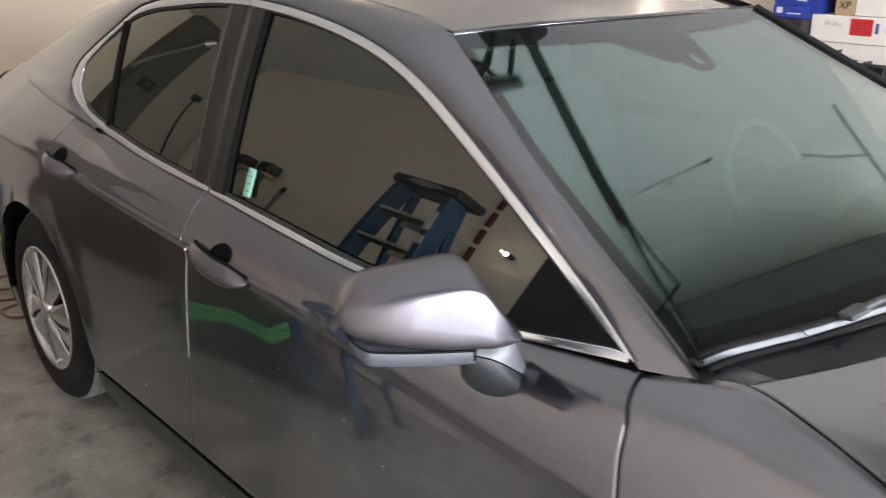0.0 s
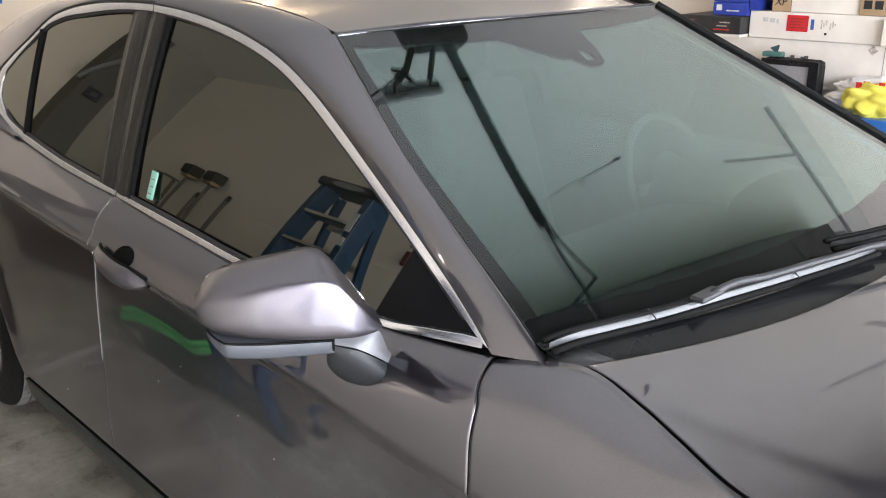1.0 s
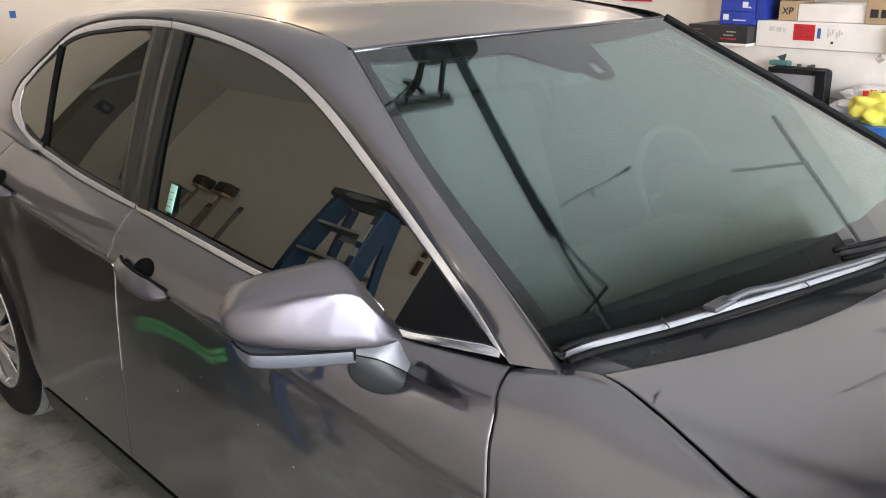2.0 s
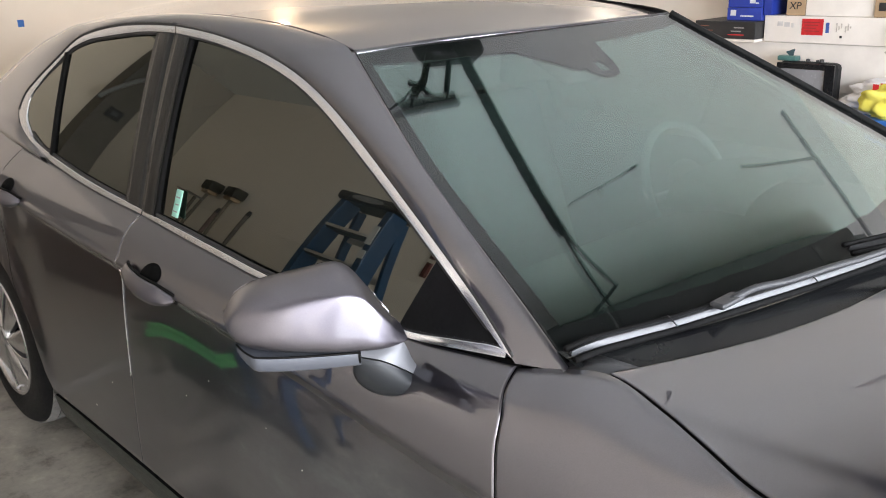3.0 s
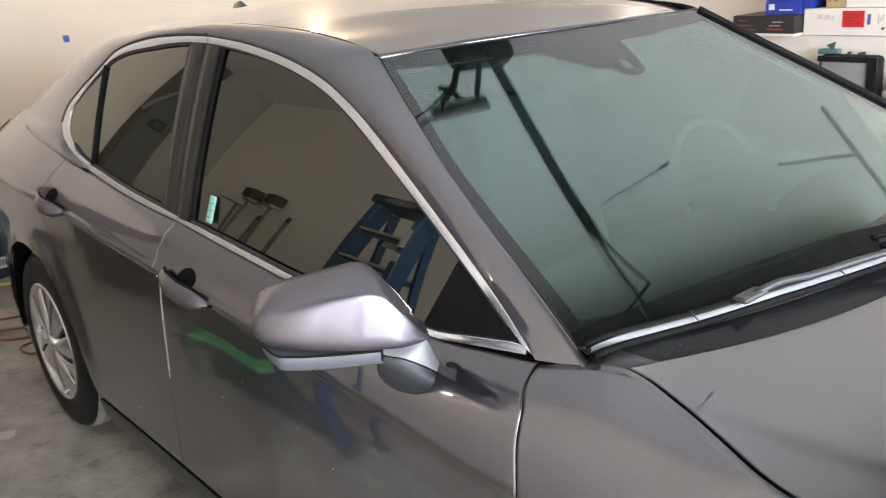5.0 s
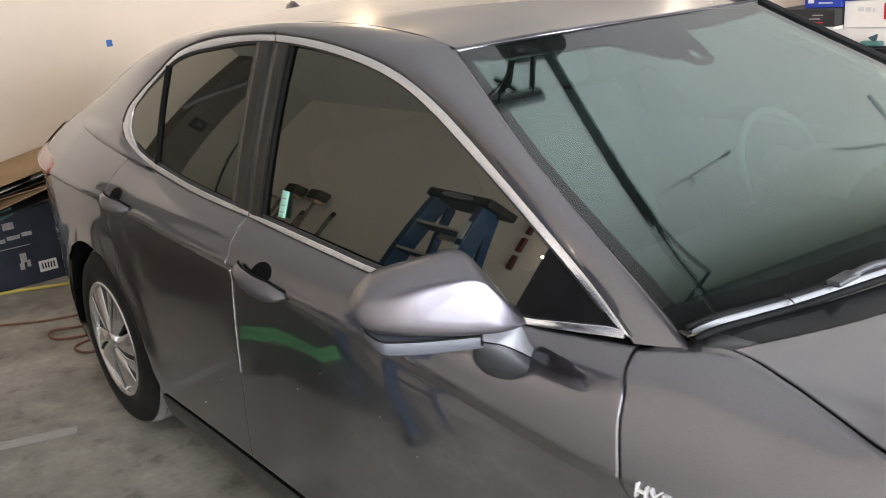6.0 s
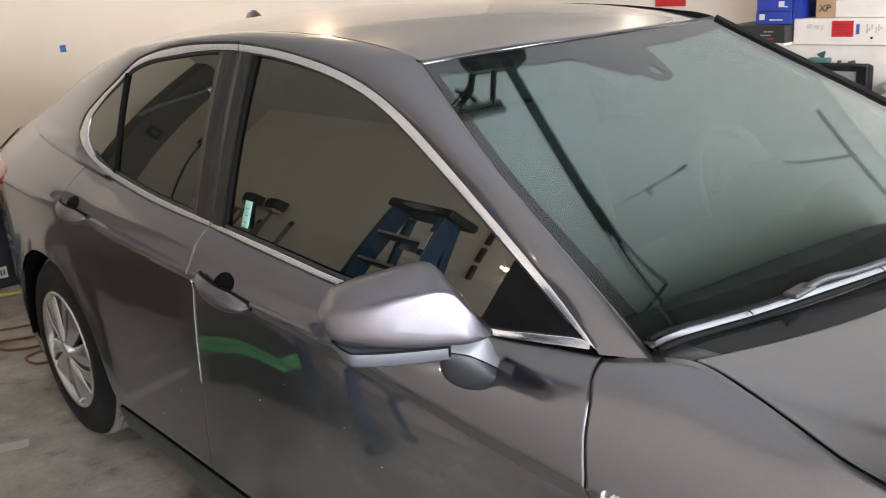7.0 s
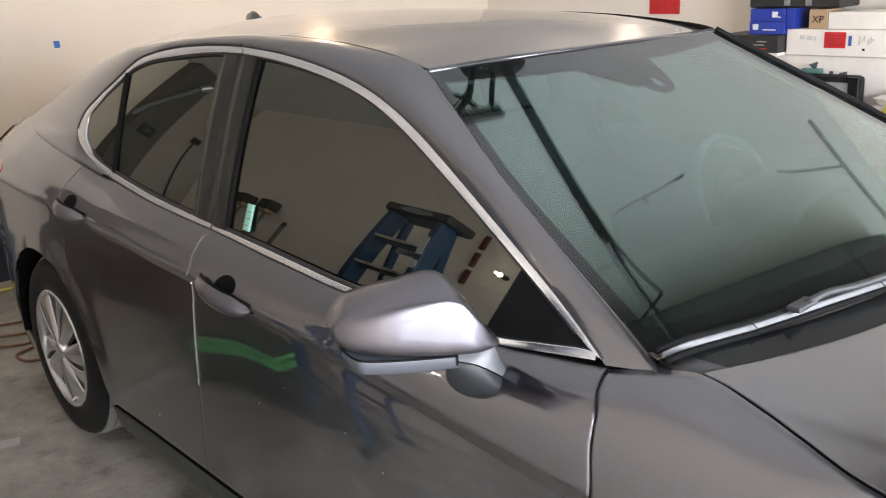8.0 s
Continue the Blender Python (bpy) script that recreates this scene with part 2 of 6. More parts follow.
def concrete():
    m, t, b = material("concrete_floor")
    big, mid, fine = noise_node(t, 1.3, 7, 0.66), noise_node(t, 8, 7, 0.70), noise_node(t, 90, 4, 0.6)
    base = ramp(t, big.outputs["Fac"], [(0.30, (0.175, 0.163, 0.142)), (0.50, (0.315, 0.295, 0.258)), (0.72, (0.46, 0.43, 0.38))])
    spots = ramp(t, mid.outputs["Fac"], [(0.32, (0.20, 0.19, 0.18)), (0.46, (0.80, 0.80, 0.80)), (0.58, (1, 1, 1)), (0.70, (1.4, 1.38, 1.35))])
    mix = t.nodes.new("ShaderNodeMix")
    mix.data_type, mix.blend_type = "RGBA", "MULTIPLY"
    mix.inputs["Factor"].default_value = 0.75
    t.links.new(base.outputs[0], mix.inputs["A"])
    t.links.new(spots.outputs[0], mix.inputs["B"])
    # an added dark patch along the side wall, with a ragged edge
    place = t.nodes.new("ShaderNodeNewGeometry")
    patch_at = t.nodes.new("ShaderNodeVectorMath")
    patch_at.operation = "MULTIPLY_ADD"
    patch_at.inputs[1].default_value, patch_at.inputs[2].default_value = (0.86, 2.05, 0), (2.38, 3.67, 0)
    t.links.new(place.outputs["Position"], patch_at.inputs[0])
    reach = t.nodes.new("ShaderNodeVectorMath")
    reach.operation = "LENGTH"
    t.links.new(patch_at.outputs[0], reach.inputs[0])
    ragged = t.nodes.new("ShaderNodeMath")
    ragged.operation = "MULTIPLY_ADD"
    ragged.inputs[1].default_value = 0.45
    t.links.new(mid.outputs["Fac"], ragged.inputs[0])
    t.links.new(reach.outputs["Value"], ragged.inputs[2])
    patch_tone = ramp(t, ragged.outputs[0], [(0.0, (0.14, 0.15, 0.135)), (0.90, (0.20, 0.21, 0.19)), (1.0, (1, 1, 1))])
    patched = t.nodes.new("ShaderNodeMix")
    patched.data_type, patched.blend_type = "RGBA", "MULTIPLY"
    patched.inputs["Factor"].default_value = 1.0
    t.links.new(mix.outputs["Result"], patched.inputs["A"])
    t.links.new(patch_tone.outputs[0], patched.inputs["B"])
    t.links.new(patched.outputs["Result"], b.inputs["Base Color"])
    rr = ramp(t, mid.outputs["Fac"], [(0.3, (0.42,) * 3), (0.7, (0.68,) * 3)])
    t.links.new(rr.outputs[0], b.inputs["Roughness"])
    bump(t, b, fine.outputs["Fac"], 0.25, 0.002)
    return m


CONCRETE = concrete()


# ---- mesh helpers ----
def mesh_ob(name, verts, faces, mat, smooth=True):
    me = bpy.data.meshes.new(name)
    me.from_pydata([tuple(map(float, v)) for v in verts], [], faces)
    me.materials.append(mat)
    if smooth:
        me.polygons.foreach_set("use_smooth", [True] * len(me.polygons))
    me.update()
    return new(name, me)


def under(ob, parent, label=""):
    ob.parent = parent
    if label:
        ob["label"] = label
    return ob


def part(name, bm, mat, parent, label="", smooth=False, bevel=0.0):
    if bevel:
        bmesh.ops.bevel(bm, geom=bm.edges[:], offset=bevel, segments=2, affect="EDGES", profile=0.5)
    me = bpy.data.meshes.new(name)
    bm.normal_update()
    bm.to_mesh(me)
    bm.free()
    me.materials.append(mat)
    if smooth:
        me.polygons.foreach_set("use_smooth", [True] * len(me.polygons))
    ob = new(name, me)
    if parent:
        under(ob, parent, label)
    return ob


def box(*spans):
    """A bmesh of one or more boxes (x0, x1, y0, y1, z0, z1)."""
    bm = bmesh.new()
    for x0, x1, y0, y1, z0, z1 in spans:
        m = Matrix.Translation(((x0 + x1) / 2, (y0 + y1) / 2, (z0 + z1) / 2)) @ Matrix.Diagonal((x1 - x0, y1 - y0, z1 - z0, 1))
        bmesh.ops.create_cube(bm, size=1, matrix=m)
    return bm


def rod(*runs, sides=12):
    """A bmesh of round bars (point, point, radius[, end radius])."""
    bm = bmesh.new()
    for a, b, r, *r2 in runs:
        a, b = Vector(a), Vector(b)
        m = Matrix.Translation((a + b) / 2) @ (b - a).to_track_quat("Z", "Y").to_matrix().to_4x4()
        bmesh.ops.create_cone(bm, cap_ends=True, segments=sides, radius1=r, radius2=r2[0] if r2 else r, depth=(b - a).length, matrix=m)
    return bm


def pchip(xs, ys):
    """A smooth curve through points, without overshoot; ys may have several columns."""
    xs, ys = np.asarray(xs, float), np.asarray(ys, float)
    flip = xs[0] > xs[-1]
    if flip:
        xs, ys = xs[::-1], ys[::-1]
    one = ys.ndim == 1
    ys = ys[:, None] if one else ys
    h = np.diff(xs)[:, None]
    d = np.diff(ys, axis=0) / h
    m = np.zeros_like(ys)
    m[0], m[-1] = d[0], d[-1]
    if len(xs) > 2:
        w1, w2 = 2 * h[1:] + h[:-1], h[1:] + 2 * h[:-1]
        same = d[:-1] * d[1:] > 0
        safe = np.where(same, d[:-1], 1.0), np.where(same, d[1:], 1.0)
        m[1:-1] = np.where(same, (w1 + w2) / (w1 / safe[0] + w2 / safe[1]), 0)

    def at(x):
        x = np.clip(np.asarray(x, float), xs[0], xs[-1])
        i = np.clip(np.searchsorted(xs, x, side="right") - 1, 0, len(xs) - 2)
        hh = h[i, 0]
        s = ((x - xs[i]) / hh)[..., None]
        hh = hh[..., None]
        out = (1 + 2 * s) * (1 - s) ** 2 * ys[i] + s * (1 - s) ** 2 * hh * m[i] + s * s * (3 - 2 * s) * ys[i + 1] + s * s * (s - 1) * hh * m[i + 1]
        return out[..., 0] if one else out
    return at


def spline(points, n):
    """n places along a smooth line through points, spaced by chord (Catmull-Rom)."""
    p = np.asarray(points, float)
    k = np.concatenate(([0], np.cumsum(np.linalg.norm(np.diff(p, axis=0), axis=1))))
    t = np.gradient(p, k, axis=0, edge_order=2 if len(p) > 2 else 1)
    x = np.linspace(0, k[-1], n)
    i = np.clip(np.searchsorted(k, x, side="right") - 1, 0, len(k) - 2)
    h = (k[i + 1] - k[i])[:, None]
    s = ((x - k[i])[:, None]) / h
    return (1 + 2 * s) * (1 - s) ** 2 * p[i] + s * (1 - s) ** 2 * h * t[i] + s * s * (3 - 2 * s) * p[i + 1] + s * s * (s - 1) * h * t[i + 1]


def sheet(name, grid, mat, inward=None, depth=0.0, keep=None, flip=False):
    """A smooth sheet over a grid of places (rows, columns, 3). inward and depth: its rim is rolled in by that much."""
    g = np.asarray(grid, float)
    r, c = g.shape[:2]
    verts = list(g.reshape(-1, 3))
    faces = []
    for i in range(r - 1):
        for j in range(c - 1):
            if keep is None or keep[i, j]:
                f = (i * c + j, i * c + j + 1, (i + 1) * c + j + 1, (i + 1) * c + j)
                faces.append(f[::-1] if flip else f)
    if inward is not None:
        count = {}
        for f in faces:
            for a, b in zip(f, f[1:] + f[:1]):
                count[(a, b)] = 1
        rim = [(a, b) for a, b in count if (b, a) not in count]
        ids = sorted({v for e in rim for v in e})
        inw = np.asarray(inward, float)
        first, second = {}, {}
        for v in ids:
            first[v] = len(verts)
            verts.append(verts[v] + inw * min(0.003, depth))
        for v in ids:
            second[v] = len(verts)
            verts.append(verts[v] + inw * depth)
        for a, b in rim:
            faces.append((b, a, first[a], first[b]))
        dup = {}
        for v in ids:
            dup[v] = len(verts)
            verts.append(verts[first[v]])
        deep = len(faces)
        for a, b in rim:
            faces.append((dup[b], dup[a], second[a], second[b]))
        ob = mesh_ob(name, verts, faces, mat)
        ob.data.materials.append(DARK)
        for k in range(deep, len(faces)):
            ob.data.polygons[k].material_index = 1
        return ob
    return mesh_ob(name, verts, faces, mat)


def mirrored(ob, name=None):
    """The other side's twin of a part: its mesh reflected in the car's middle plane."""
    me = ob.data.copy()
    me.transform(Matrix.Diagonal((1, -1, 1, 1)))
    me.flip_normals()
    twin = new(name or ob.name.split(".")[0], me)
    twin.parent = ob.parent
    if "label" in ob:
        twin["label"] = ob["label"]
    return twin


def ribbon(name, line, across, up, width, height, mat, bow=0.0):
    """A strip with a shallow crowned section along a line; across and up: one way for each place or one for all."""
    line = np.asarray(line, float)
    across = np.broadcast_to(np.asarray(across, float), line.shape)
    up = np.broadcast_to(np.asarray(up, float), line.shape)
    width = np.broadcast_to(np.asarray(width, float), (len(line),))[:, None]
    prof = [(-0.5, -height), (-0.5, 0), (-0.3, bow * 0.8), (0, bow), (0.3, bow * 0.8), (0.5, 0), (0.5, -height)]
    g = np.stack([line + across * width * a + up * b for a, b in prof], axis=1)
    return sheet(name, g, mat)


def tube(name, line, radius, mat, sides=8, parent=None, closed=False):
    line = np.asarray(line, float)
    n = len(line)
    tan = np.gradient(line, axis=0)
    tan /= np.linalg.norm(tan, axis=1)[:, None] + 1e-9
    ref = np.array((0.13, 0.21, 0.97))
    u = np.cross(tan, ref)
    u /= np.linalg.norm(u, axis=1)[:, None] + 1e-9
    v = np.cross(tan, u)
    rad = np.broadcast_to(np.asarray(radius, float), (n,))[:, None]
    rings = [line + rad * (u * math.cos(a) + v * math.sin(a)) for a in np.linspace(0, 2 * math.pi, sides, endpoint=False)]
    verts = np.stack(rings, axis=1).reshape(-1, 3)
    faces = [(i * sides + j, i * sides + (j + 1) % sides, (i + 1) * sides + (j + 1) % sides, (i + 1) * sides + j) for i in range(n - 1) for j in range(sides)]
    faces += [tuple(range(sides))[::-1], tuple((n - 1) * sides + j for j in range(sides))]
    ob = mesh_ob(name, verts, faces, mat)
    if parent:
        ob.parent = parent
    return ob


# ---- the garage ----
def structure(name, bm, mat, label):
    return tagged(part(name, bm, mat, None), label, name.split("_")[0], kind="structure")


structure("floor", box((REAR_X - 0.15, DOOR_X, NEAR_Y - 0.15, FAR_Y + 0.15, FLOOR - 0.12, FLOOR)), CONCRETE, "stained bare grey-brown concrete garage floor")
structure("driveway", box((DOOR_X, 60, -40, 40, FLOOR - 0.14, FLOOR - 0.02)), surface("pale_drive_concrete", (0.36, 0.34, 0.31), (0.44, 0.42, 0.39), 1.5, 0.8, 0.2), "pale concrete driveway outside the open garage door")
structure("ceiling", box((REAR_X - 0.15, DOOR_X + 0.15, NEAR_Y - 0.15, FAR_Y + 0.15, CEIL, CEIL + 0.15)), CEILING, "plain white painted garage ceiling")
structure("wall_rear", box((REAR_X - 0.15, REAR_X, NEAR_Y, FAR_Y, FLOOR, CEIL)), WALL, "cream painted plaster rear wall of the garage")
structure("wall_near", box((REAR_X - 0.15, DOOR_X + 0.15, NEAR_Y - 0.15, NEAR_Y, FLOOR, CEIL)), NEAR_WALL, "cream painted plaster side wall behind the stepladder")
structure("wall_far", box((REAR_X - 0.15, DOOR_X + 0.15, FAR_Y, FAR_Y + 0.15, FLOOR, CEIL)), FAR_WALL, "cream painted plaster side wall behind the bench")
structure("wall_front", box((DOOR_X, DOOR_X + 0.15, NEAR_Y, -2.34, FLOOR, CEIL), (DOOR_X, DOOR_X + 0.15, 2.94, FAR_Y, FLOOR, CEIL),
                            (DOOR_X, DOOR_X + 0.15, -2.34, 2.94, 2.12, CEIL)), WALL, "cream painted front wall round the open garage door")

# unseen block added in the corner, toned down to give the windows' darker reflection
CORNER_TAUPE = surface("taupe_closet_paint", (0.30, 0.27, 0.23), (0.37, 0.335, 0.285), 1.6, 0.8, 0.2, fine=60)
structure("wall_closet", box((REAR_X, -5.30, NEAR_Y, -2.13, FLOOR, CEIL)), CORNER_TAUPE, "taupe block assumed in the garage corner")
# the shaded band beside the rear wall, made as a dark strip
structure("trim_closet", box((REAR_X, -5.303, -2.13, -1.90, FLOOR, CEIL)), surface("dark_closet_post", (0.075, 0.068, 0.058), (0.115, 0.105, 0.09), 2.2, 0.7, 0.2), "dark strip standing in for shade at the corner block's edge")

# ---- the car: its lines ----
# x points to the nose with the front axle at 0, the right flank faces -y
GLASS_SLOPE = 0.4126


def glass_y(z):
    return -0.787 + GLASS_SLOPE * (z - 0.974)


AXLE_F, AXLE_R, HUB_Z = 0.0, -2.86, 0.312
crease_z = pchip([0.95, 0.6, 0.3, 0, -0.4, -0.62, -0.80, -1.05, -1.32, -1.77, -1.96, -2.15, -2.34, -2.8, -3.3, -3.95],
                 [0.69, 0.73, 0.755, 0.770, 0.788, 0.802, 0.816, 0.832, 0.846, 0.864, 0.870, 0.879, 0.888, 0.908, 0.925, 0.93])
undercut = pchip([0.95, 0.0, -0.30, -0.46, -0.65, -0.82, -1.05, -1.33, -1.8, -2.1, -2.4, -2.7, -3.9],
                 [0.012, 0.030, 0.052, 0.053, 0.048, 0.040, 0.032, 0.027, 0.026, 0.022, 0.014, 0.010, 0.010])
crease_y = pchip([0.95, 0.75, 0.5, 0.2, -0.4, -1.0, -1.7, -2.4, -2.8, -3.2, -3.45, -3.6, -3.75, -3.9],
                 [-0.60, -0.78, -0.86, -0.888, -0.893, -0.894, -0.890, -0.889, -0.896, -0.886, -0.850, -0.80, -0.73, -0.62])
belt = pchip([0.95, 0.8, 0.5, 0.2, -0.02, -0.11, -0.18, -0.289, -0.36, -0.435, -0.571, -0.674, -0.9, -1.148, -1.329, -1.483, -1.727, -1.9, -2.085, -2.274, -2.42, -2.6, -2.8, -3.1, -3.36, -3.6, -3.72, -3.9],
             [(-0.58, 0.77), (-0.74, 0.80), (-0.850, 0.885), (-0.868, 0.928), (-0.845, 0.955), (-0.815, 0.967), (-0.791, 0.976), (-0.769, 0.989), (-0.779, 0.978), (-0.797, 0.962),
              (-0.800, 0.947), (-0.805, 0.937), (-0.808, 0.931), (-0.808, 0.931), (-0.805, 0.939), (-0.801, 0.947), (-0.795, 0.961), (-0.793, 0.967), (-0.789, 0.977), (-0.782, 0.993),
              (-0.780, 1.005), (-0.782, 1.022), (-0.777, 1.045), (-0.746, 1.075), (-0.670, 1.105), (-0.665, 1.050), (-0.650, 1.005), (-0.59, 0.99)])


def flank(x, v):
    """The right flank: places for stations x and heights v from 0 (under the sill) to 1 (belt line)."""
    x, v = np.broadcast_arrays(np.asarray(x, float), np.asarray(v, float))
    zc, yc, yb, zb = crease_z(x), crease_y(x), belt(x)[..., 0], belt(x)[..., 1]
    tuck = np.clip((x + 3.0) / -0.9, 0, 1) * 0.06 + np.clip((x - 0.3) / 0.6, 0, 1) * 0.06
    dz, dy = zb - zc, yb - yc
    wide = undercut(x)
    full = np.clip((x + 1.4) / 0.6, 0, 1) * np.clip((0.3 - x) / 0.4, 0, 1)
    deep = 0.66 * wide * (0.25 + 0.75 * np.clip((-0.28 - x) / 0.14, 0, 1))
    fore = np.clip((x + 1.55) / 0.5, 0, 1) * np.clip((0.5 - x) / 0.4, 0, 1)          # the front door leans out a little below the crease
    knots = [(0.095 + tuck, yc + 0.075), (0.140 + tuck, yc + 0.042), (0.200 + tuck, yc + 0.024), (0.250 + tuck, yc + 0.014 + 0.55 * deep), (0.40 + 0.02 * fore, yc + 0.008 + 0.64 * deep - fore * (0.004 + 0.19 * deep)),
             (0.56 + fore * (zc - wide - 0.69), yc + 0.004 + 0.80 * deep - fore * (0.0140 - 0.19 * deep)), (zc - wide - 0.012, yc + 0.001 + 0.99 * deep - 0.0008 * fore), (zc - wide - 0.003, yc + 0.001 + deep - 0.0002 * fore), (zc - wide, yc + 0.97 * deep), (zc - 0.003, yc + 0.06 * deep), (zc, yc), (zc + 0.008, yc + 0.003 - 0.0023 * full),
             (zc + 0.16 * dz, yc + (0.115 - 0.075 * full) * dy), (zc + 0.45 * dz, yc + (0.36 - 0.20 * full) * dy), (zc + 0.8 * dz, yc + (0.745 - 0.25 * full) * dy), (zb, yb)]
    k = np.stack([np.stack(np.broadcast_arrays(a, b), -1) for a, b in knots])          # knot, station, (z, y)
    m = np.zeros_like(k)
    d = np.diff(k, axis=0)
    m[1:-1] = np.where(d[:-1] * d[1:] > 0, 2 * d[:-1] * d[1:] / np.where(d[:-1] + d[1:] == 0, 1, d[:-1] + d[1:]), 0)
    m[0], m[-1] = d[0], d[-1]
    t = np.clip(v, 0, 1) * (len(knots) - 1)
    i = np.clip(t.astype(int), 0, len(knots) - 2)
    s = (t - i)[..., None]
    pick = lambda a, j: np.take_along_axis(a, np.broadcast_to(j[None, ..., None], (1, *j.shape, 2)), 0)[0]
    zy = (1 + 2 * s) * (1 - s) ** 2 * pick(k, i) + s * (1 - s) ** 2 * pick(m, i) + s * s * (3 - 2 * s) * pick(k, i + 1) + s * s * (s - 1) * pick(m, i + 1)
    z, y = zy[..., 0], zy[..., 1]
    for ax in (AXLE_F, AXLE_R):                                    # flared wheel arches
        rr = np.hypot(x - ax, z - HUB_Z)
        y = y - 0.014 * np.exp(-((rr - 0.40) / 0.055) ** 2) * np.clip((z - 0.2) / 0.2, 0, 1)
    return np.stack((x, y, z), -1)


SILL_V = 3 / 15
HEIGHTS = np.unique(np.concatenate([np.linspace(a / 15, (a + 1) / 15, n + 1) for a, n in enumerate((3, 3, 3, 8, 8, 8, 4, 2, 4, 2, 2, 2, 5, 6, 4))]))


def span(a, b, n):
    u = np.concatenate(([0, 0.004, 0.012], np.linspace(0.03, 0.97, n), [0.988, 0.996, 1]))
    return a + (b - a) * u


def flank_panel(name, front, back, heights, n, label="", mat=None, keep_out=()):
    """A panel of the flank between two shut lines x(z), with wheel arches cut out."""
    rows = []
    for v in heights:
        ends = []
        for line in (front, back):
            x = float(line(0.7))
            for _ in range(4):
                x = float(line(flank(np.array([x]), np.array([v]))[0, 2]))
            ends.append(x)
        a, b = ends
        rows.append(flank(span(a, b, n), np.full(n + 6, v)))
    g = np.array(rows)
    keep = np.ones((g.shape[0] - 1, g.shape[1] - 1), bool)
    for ax in keep_out:
        q = np.hypot((g[..., 0] - ax) / 0.405, (g[..., 2] - HUB_Z) / 0.395)
        low = g[..., 2] < HUB_Z
        q = np.where(low, np.abs(g[..., 0] - ax) / (0.405 + 0.35 * np.clip(HUB_Z - g[..., 2], 0, 1)), q)
        inside = q < 1
        keep &= ~(inside[:-1, :-1] & inside[1:, :-1] & inside[:-1, 1:] & inside[1:, 1:])
        near = inside
        s = np.where(near, 1 / np.maximum(q, 0.4), 1)
        gx = ax + (g[..., 0] - ax) * s
        gz = np.where(low, g[..., 2], HUB_Z + (g[..., 2] - HUB_Z) * s)
        g[..., 0] = np.where(near, gx, g[..., 0])
        g[..., 2] = np.where(near, gz, g[..., 2])
    roll = (0, 0.5, -0.85) if name in ("front_fender", "quarter_panel") else (0, 1, 0)
    if name == "quarter_panel":
        return sheet(name, g, mat or PAINT, keep=keep, flip=True)
    return sheet(name, g, mat or PAINT, roll, 0.022, keep, flip=True)


car = tagged(new("car"), "dusty metallic grey four-door saloon with tinted side windows", "car")

GAP = 0.0020
shut_f = pchip([0.0, 0.3, 0.55, 0.70, 0.75, 0.79, 0.83, 0.86, 0.91, 0.958, 1.1], [-0.52, -0.49, -0.445, -0.406, -0.400, -0.398, -0.403, -0.408, -0.415, -0.438, -0.442])
shut_b = pchip([0.0, 0.25, 0.53, 0.70, 0.80, 0.85, 0.87, 0.90, 0.94, 0.97, 1.1], [-1.80, -1.785, -1.754, -1.736, -1.717, -1.706, -1.706, -1.722, -1.739, -1.729, -1.729])
shut_r = pchip([0.0, 0.24, 0.312, 0.4, 0.5, 0.6, 0.7, 0.85, 0.95, 1.05], [-2.42, -2.43, -2.456, -2.466, -2.50, -2.565, -2.59, -2.61, -2.61, -2.585])
door_heights = HEIGHTS[HEIGHTS >= SILL_V - 1e-6]

front_door = under(flank_panel("front_door", lambda z: shut_f(z) - GAP, lambda z: shut_b(z) + GAP, door_heights, 70), car)
rear_door = under(flank_panel("rear_door", lambda z: shut_b(z) - GAP, lambda z: shut_r(z) + GAP, door_heights, 60, keep_out=(AXLE_R,)), car)
fender = under(flank_panel("front_fender", lambda z: 0.80, lambda z: shut_f(z) + GAP, HEIGHTS, 90, keep_out=(AXLE_F,)), car)
quarter = under(flank_panel("quarter_panel", lambda z: shut_r(z) - GAP, lambda z: -3.60, HEIGHTS, 100, keep_out=(AXLE_R,)), car)
sill = under(sheet("sill", np.array([flank(span(-0.42, -2.44, 40), np.full(46, v)) for v in HEIGHTS[HEIGHTS <= SILL_V - 0.012]]), SILL_COAT, (0, 1, 0), 0.03, flip=True), car, "dark stone-guard sill panel")
shell_rows = np.array([flank(np.linspace(0.5, -2.43, 90), np.full(90, v)) + np.array((0, 0.03, 0)) for v in HEIGHTS[2:]])
keep = np.abs(shell_rows[:-1, :-1, 0] - AXLE_F) > 0.44
shell = under(sheet("inner_shell", shell_rows, DARK, keep=keep, flip=True), car)
for ob in (fender, quarter, sill, shell):
    mirrored(ob)

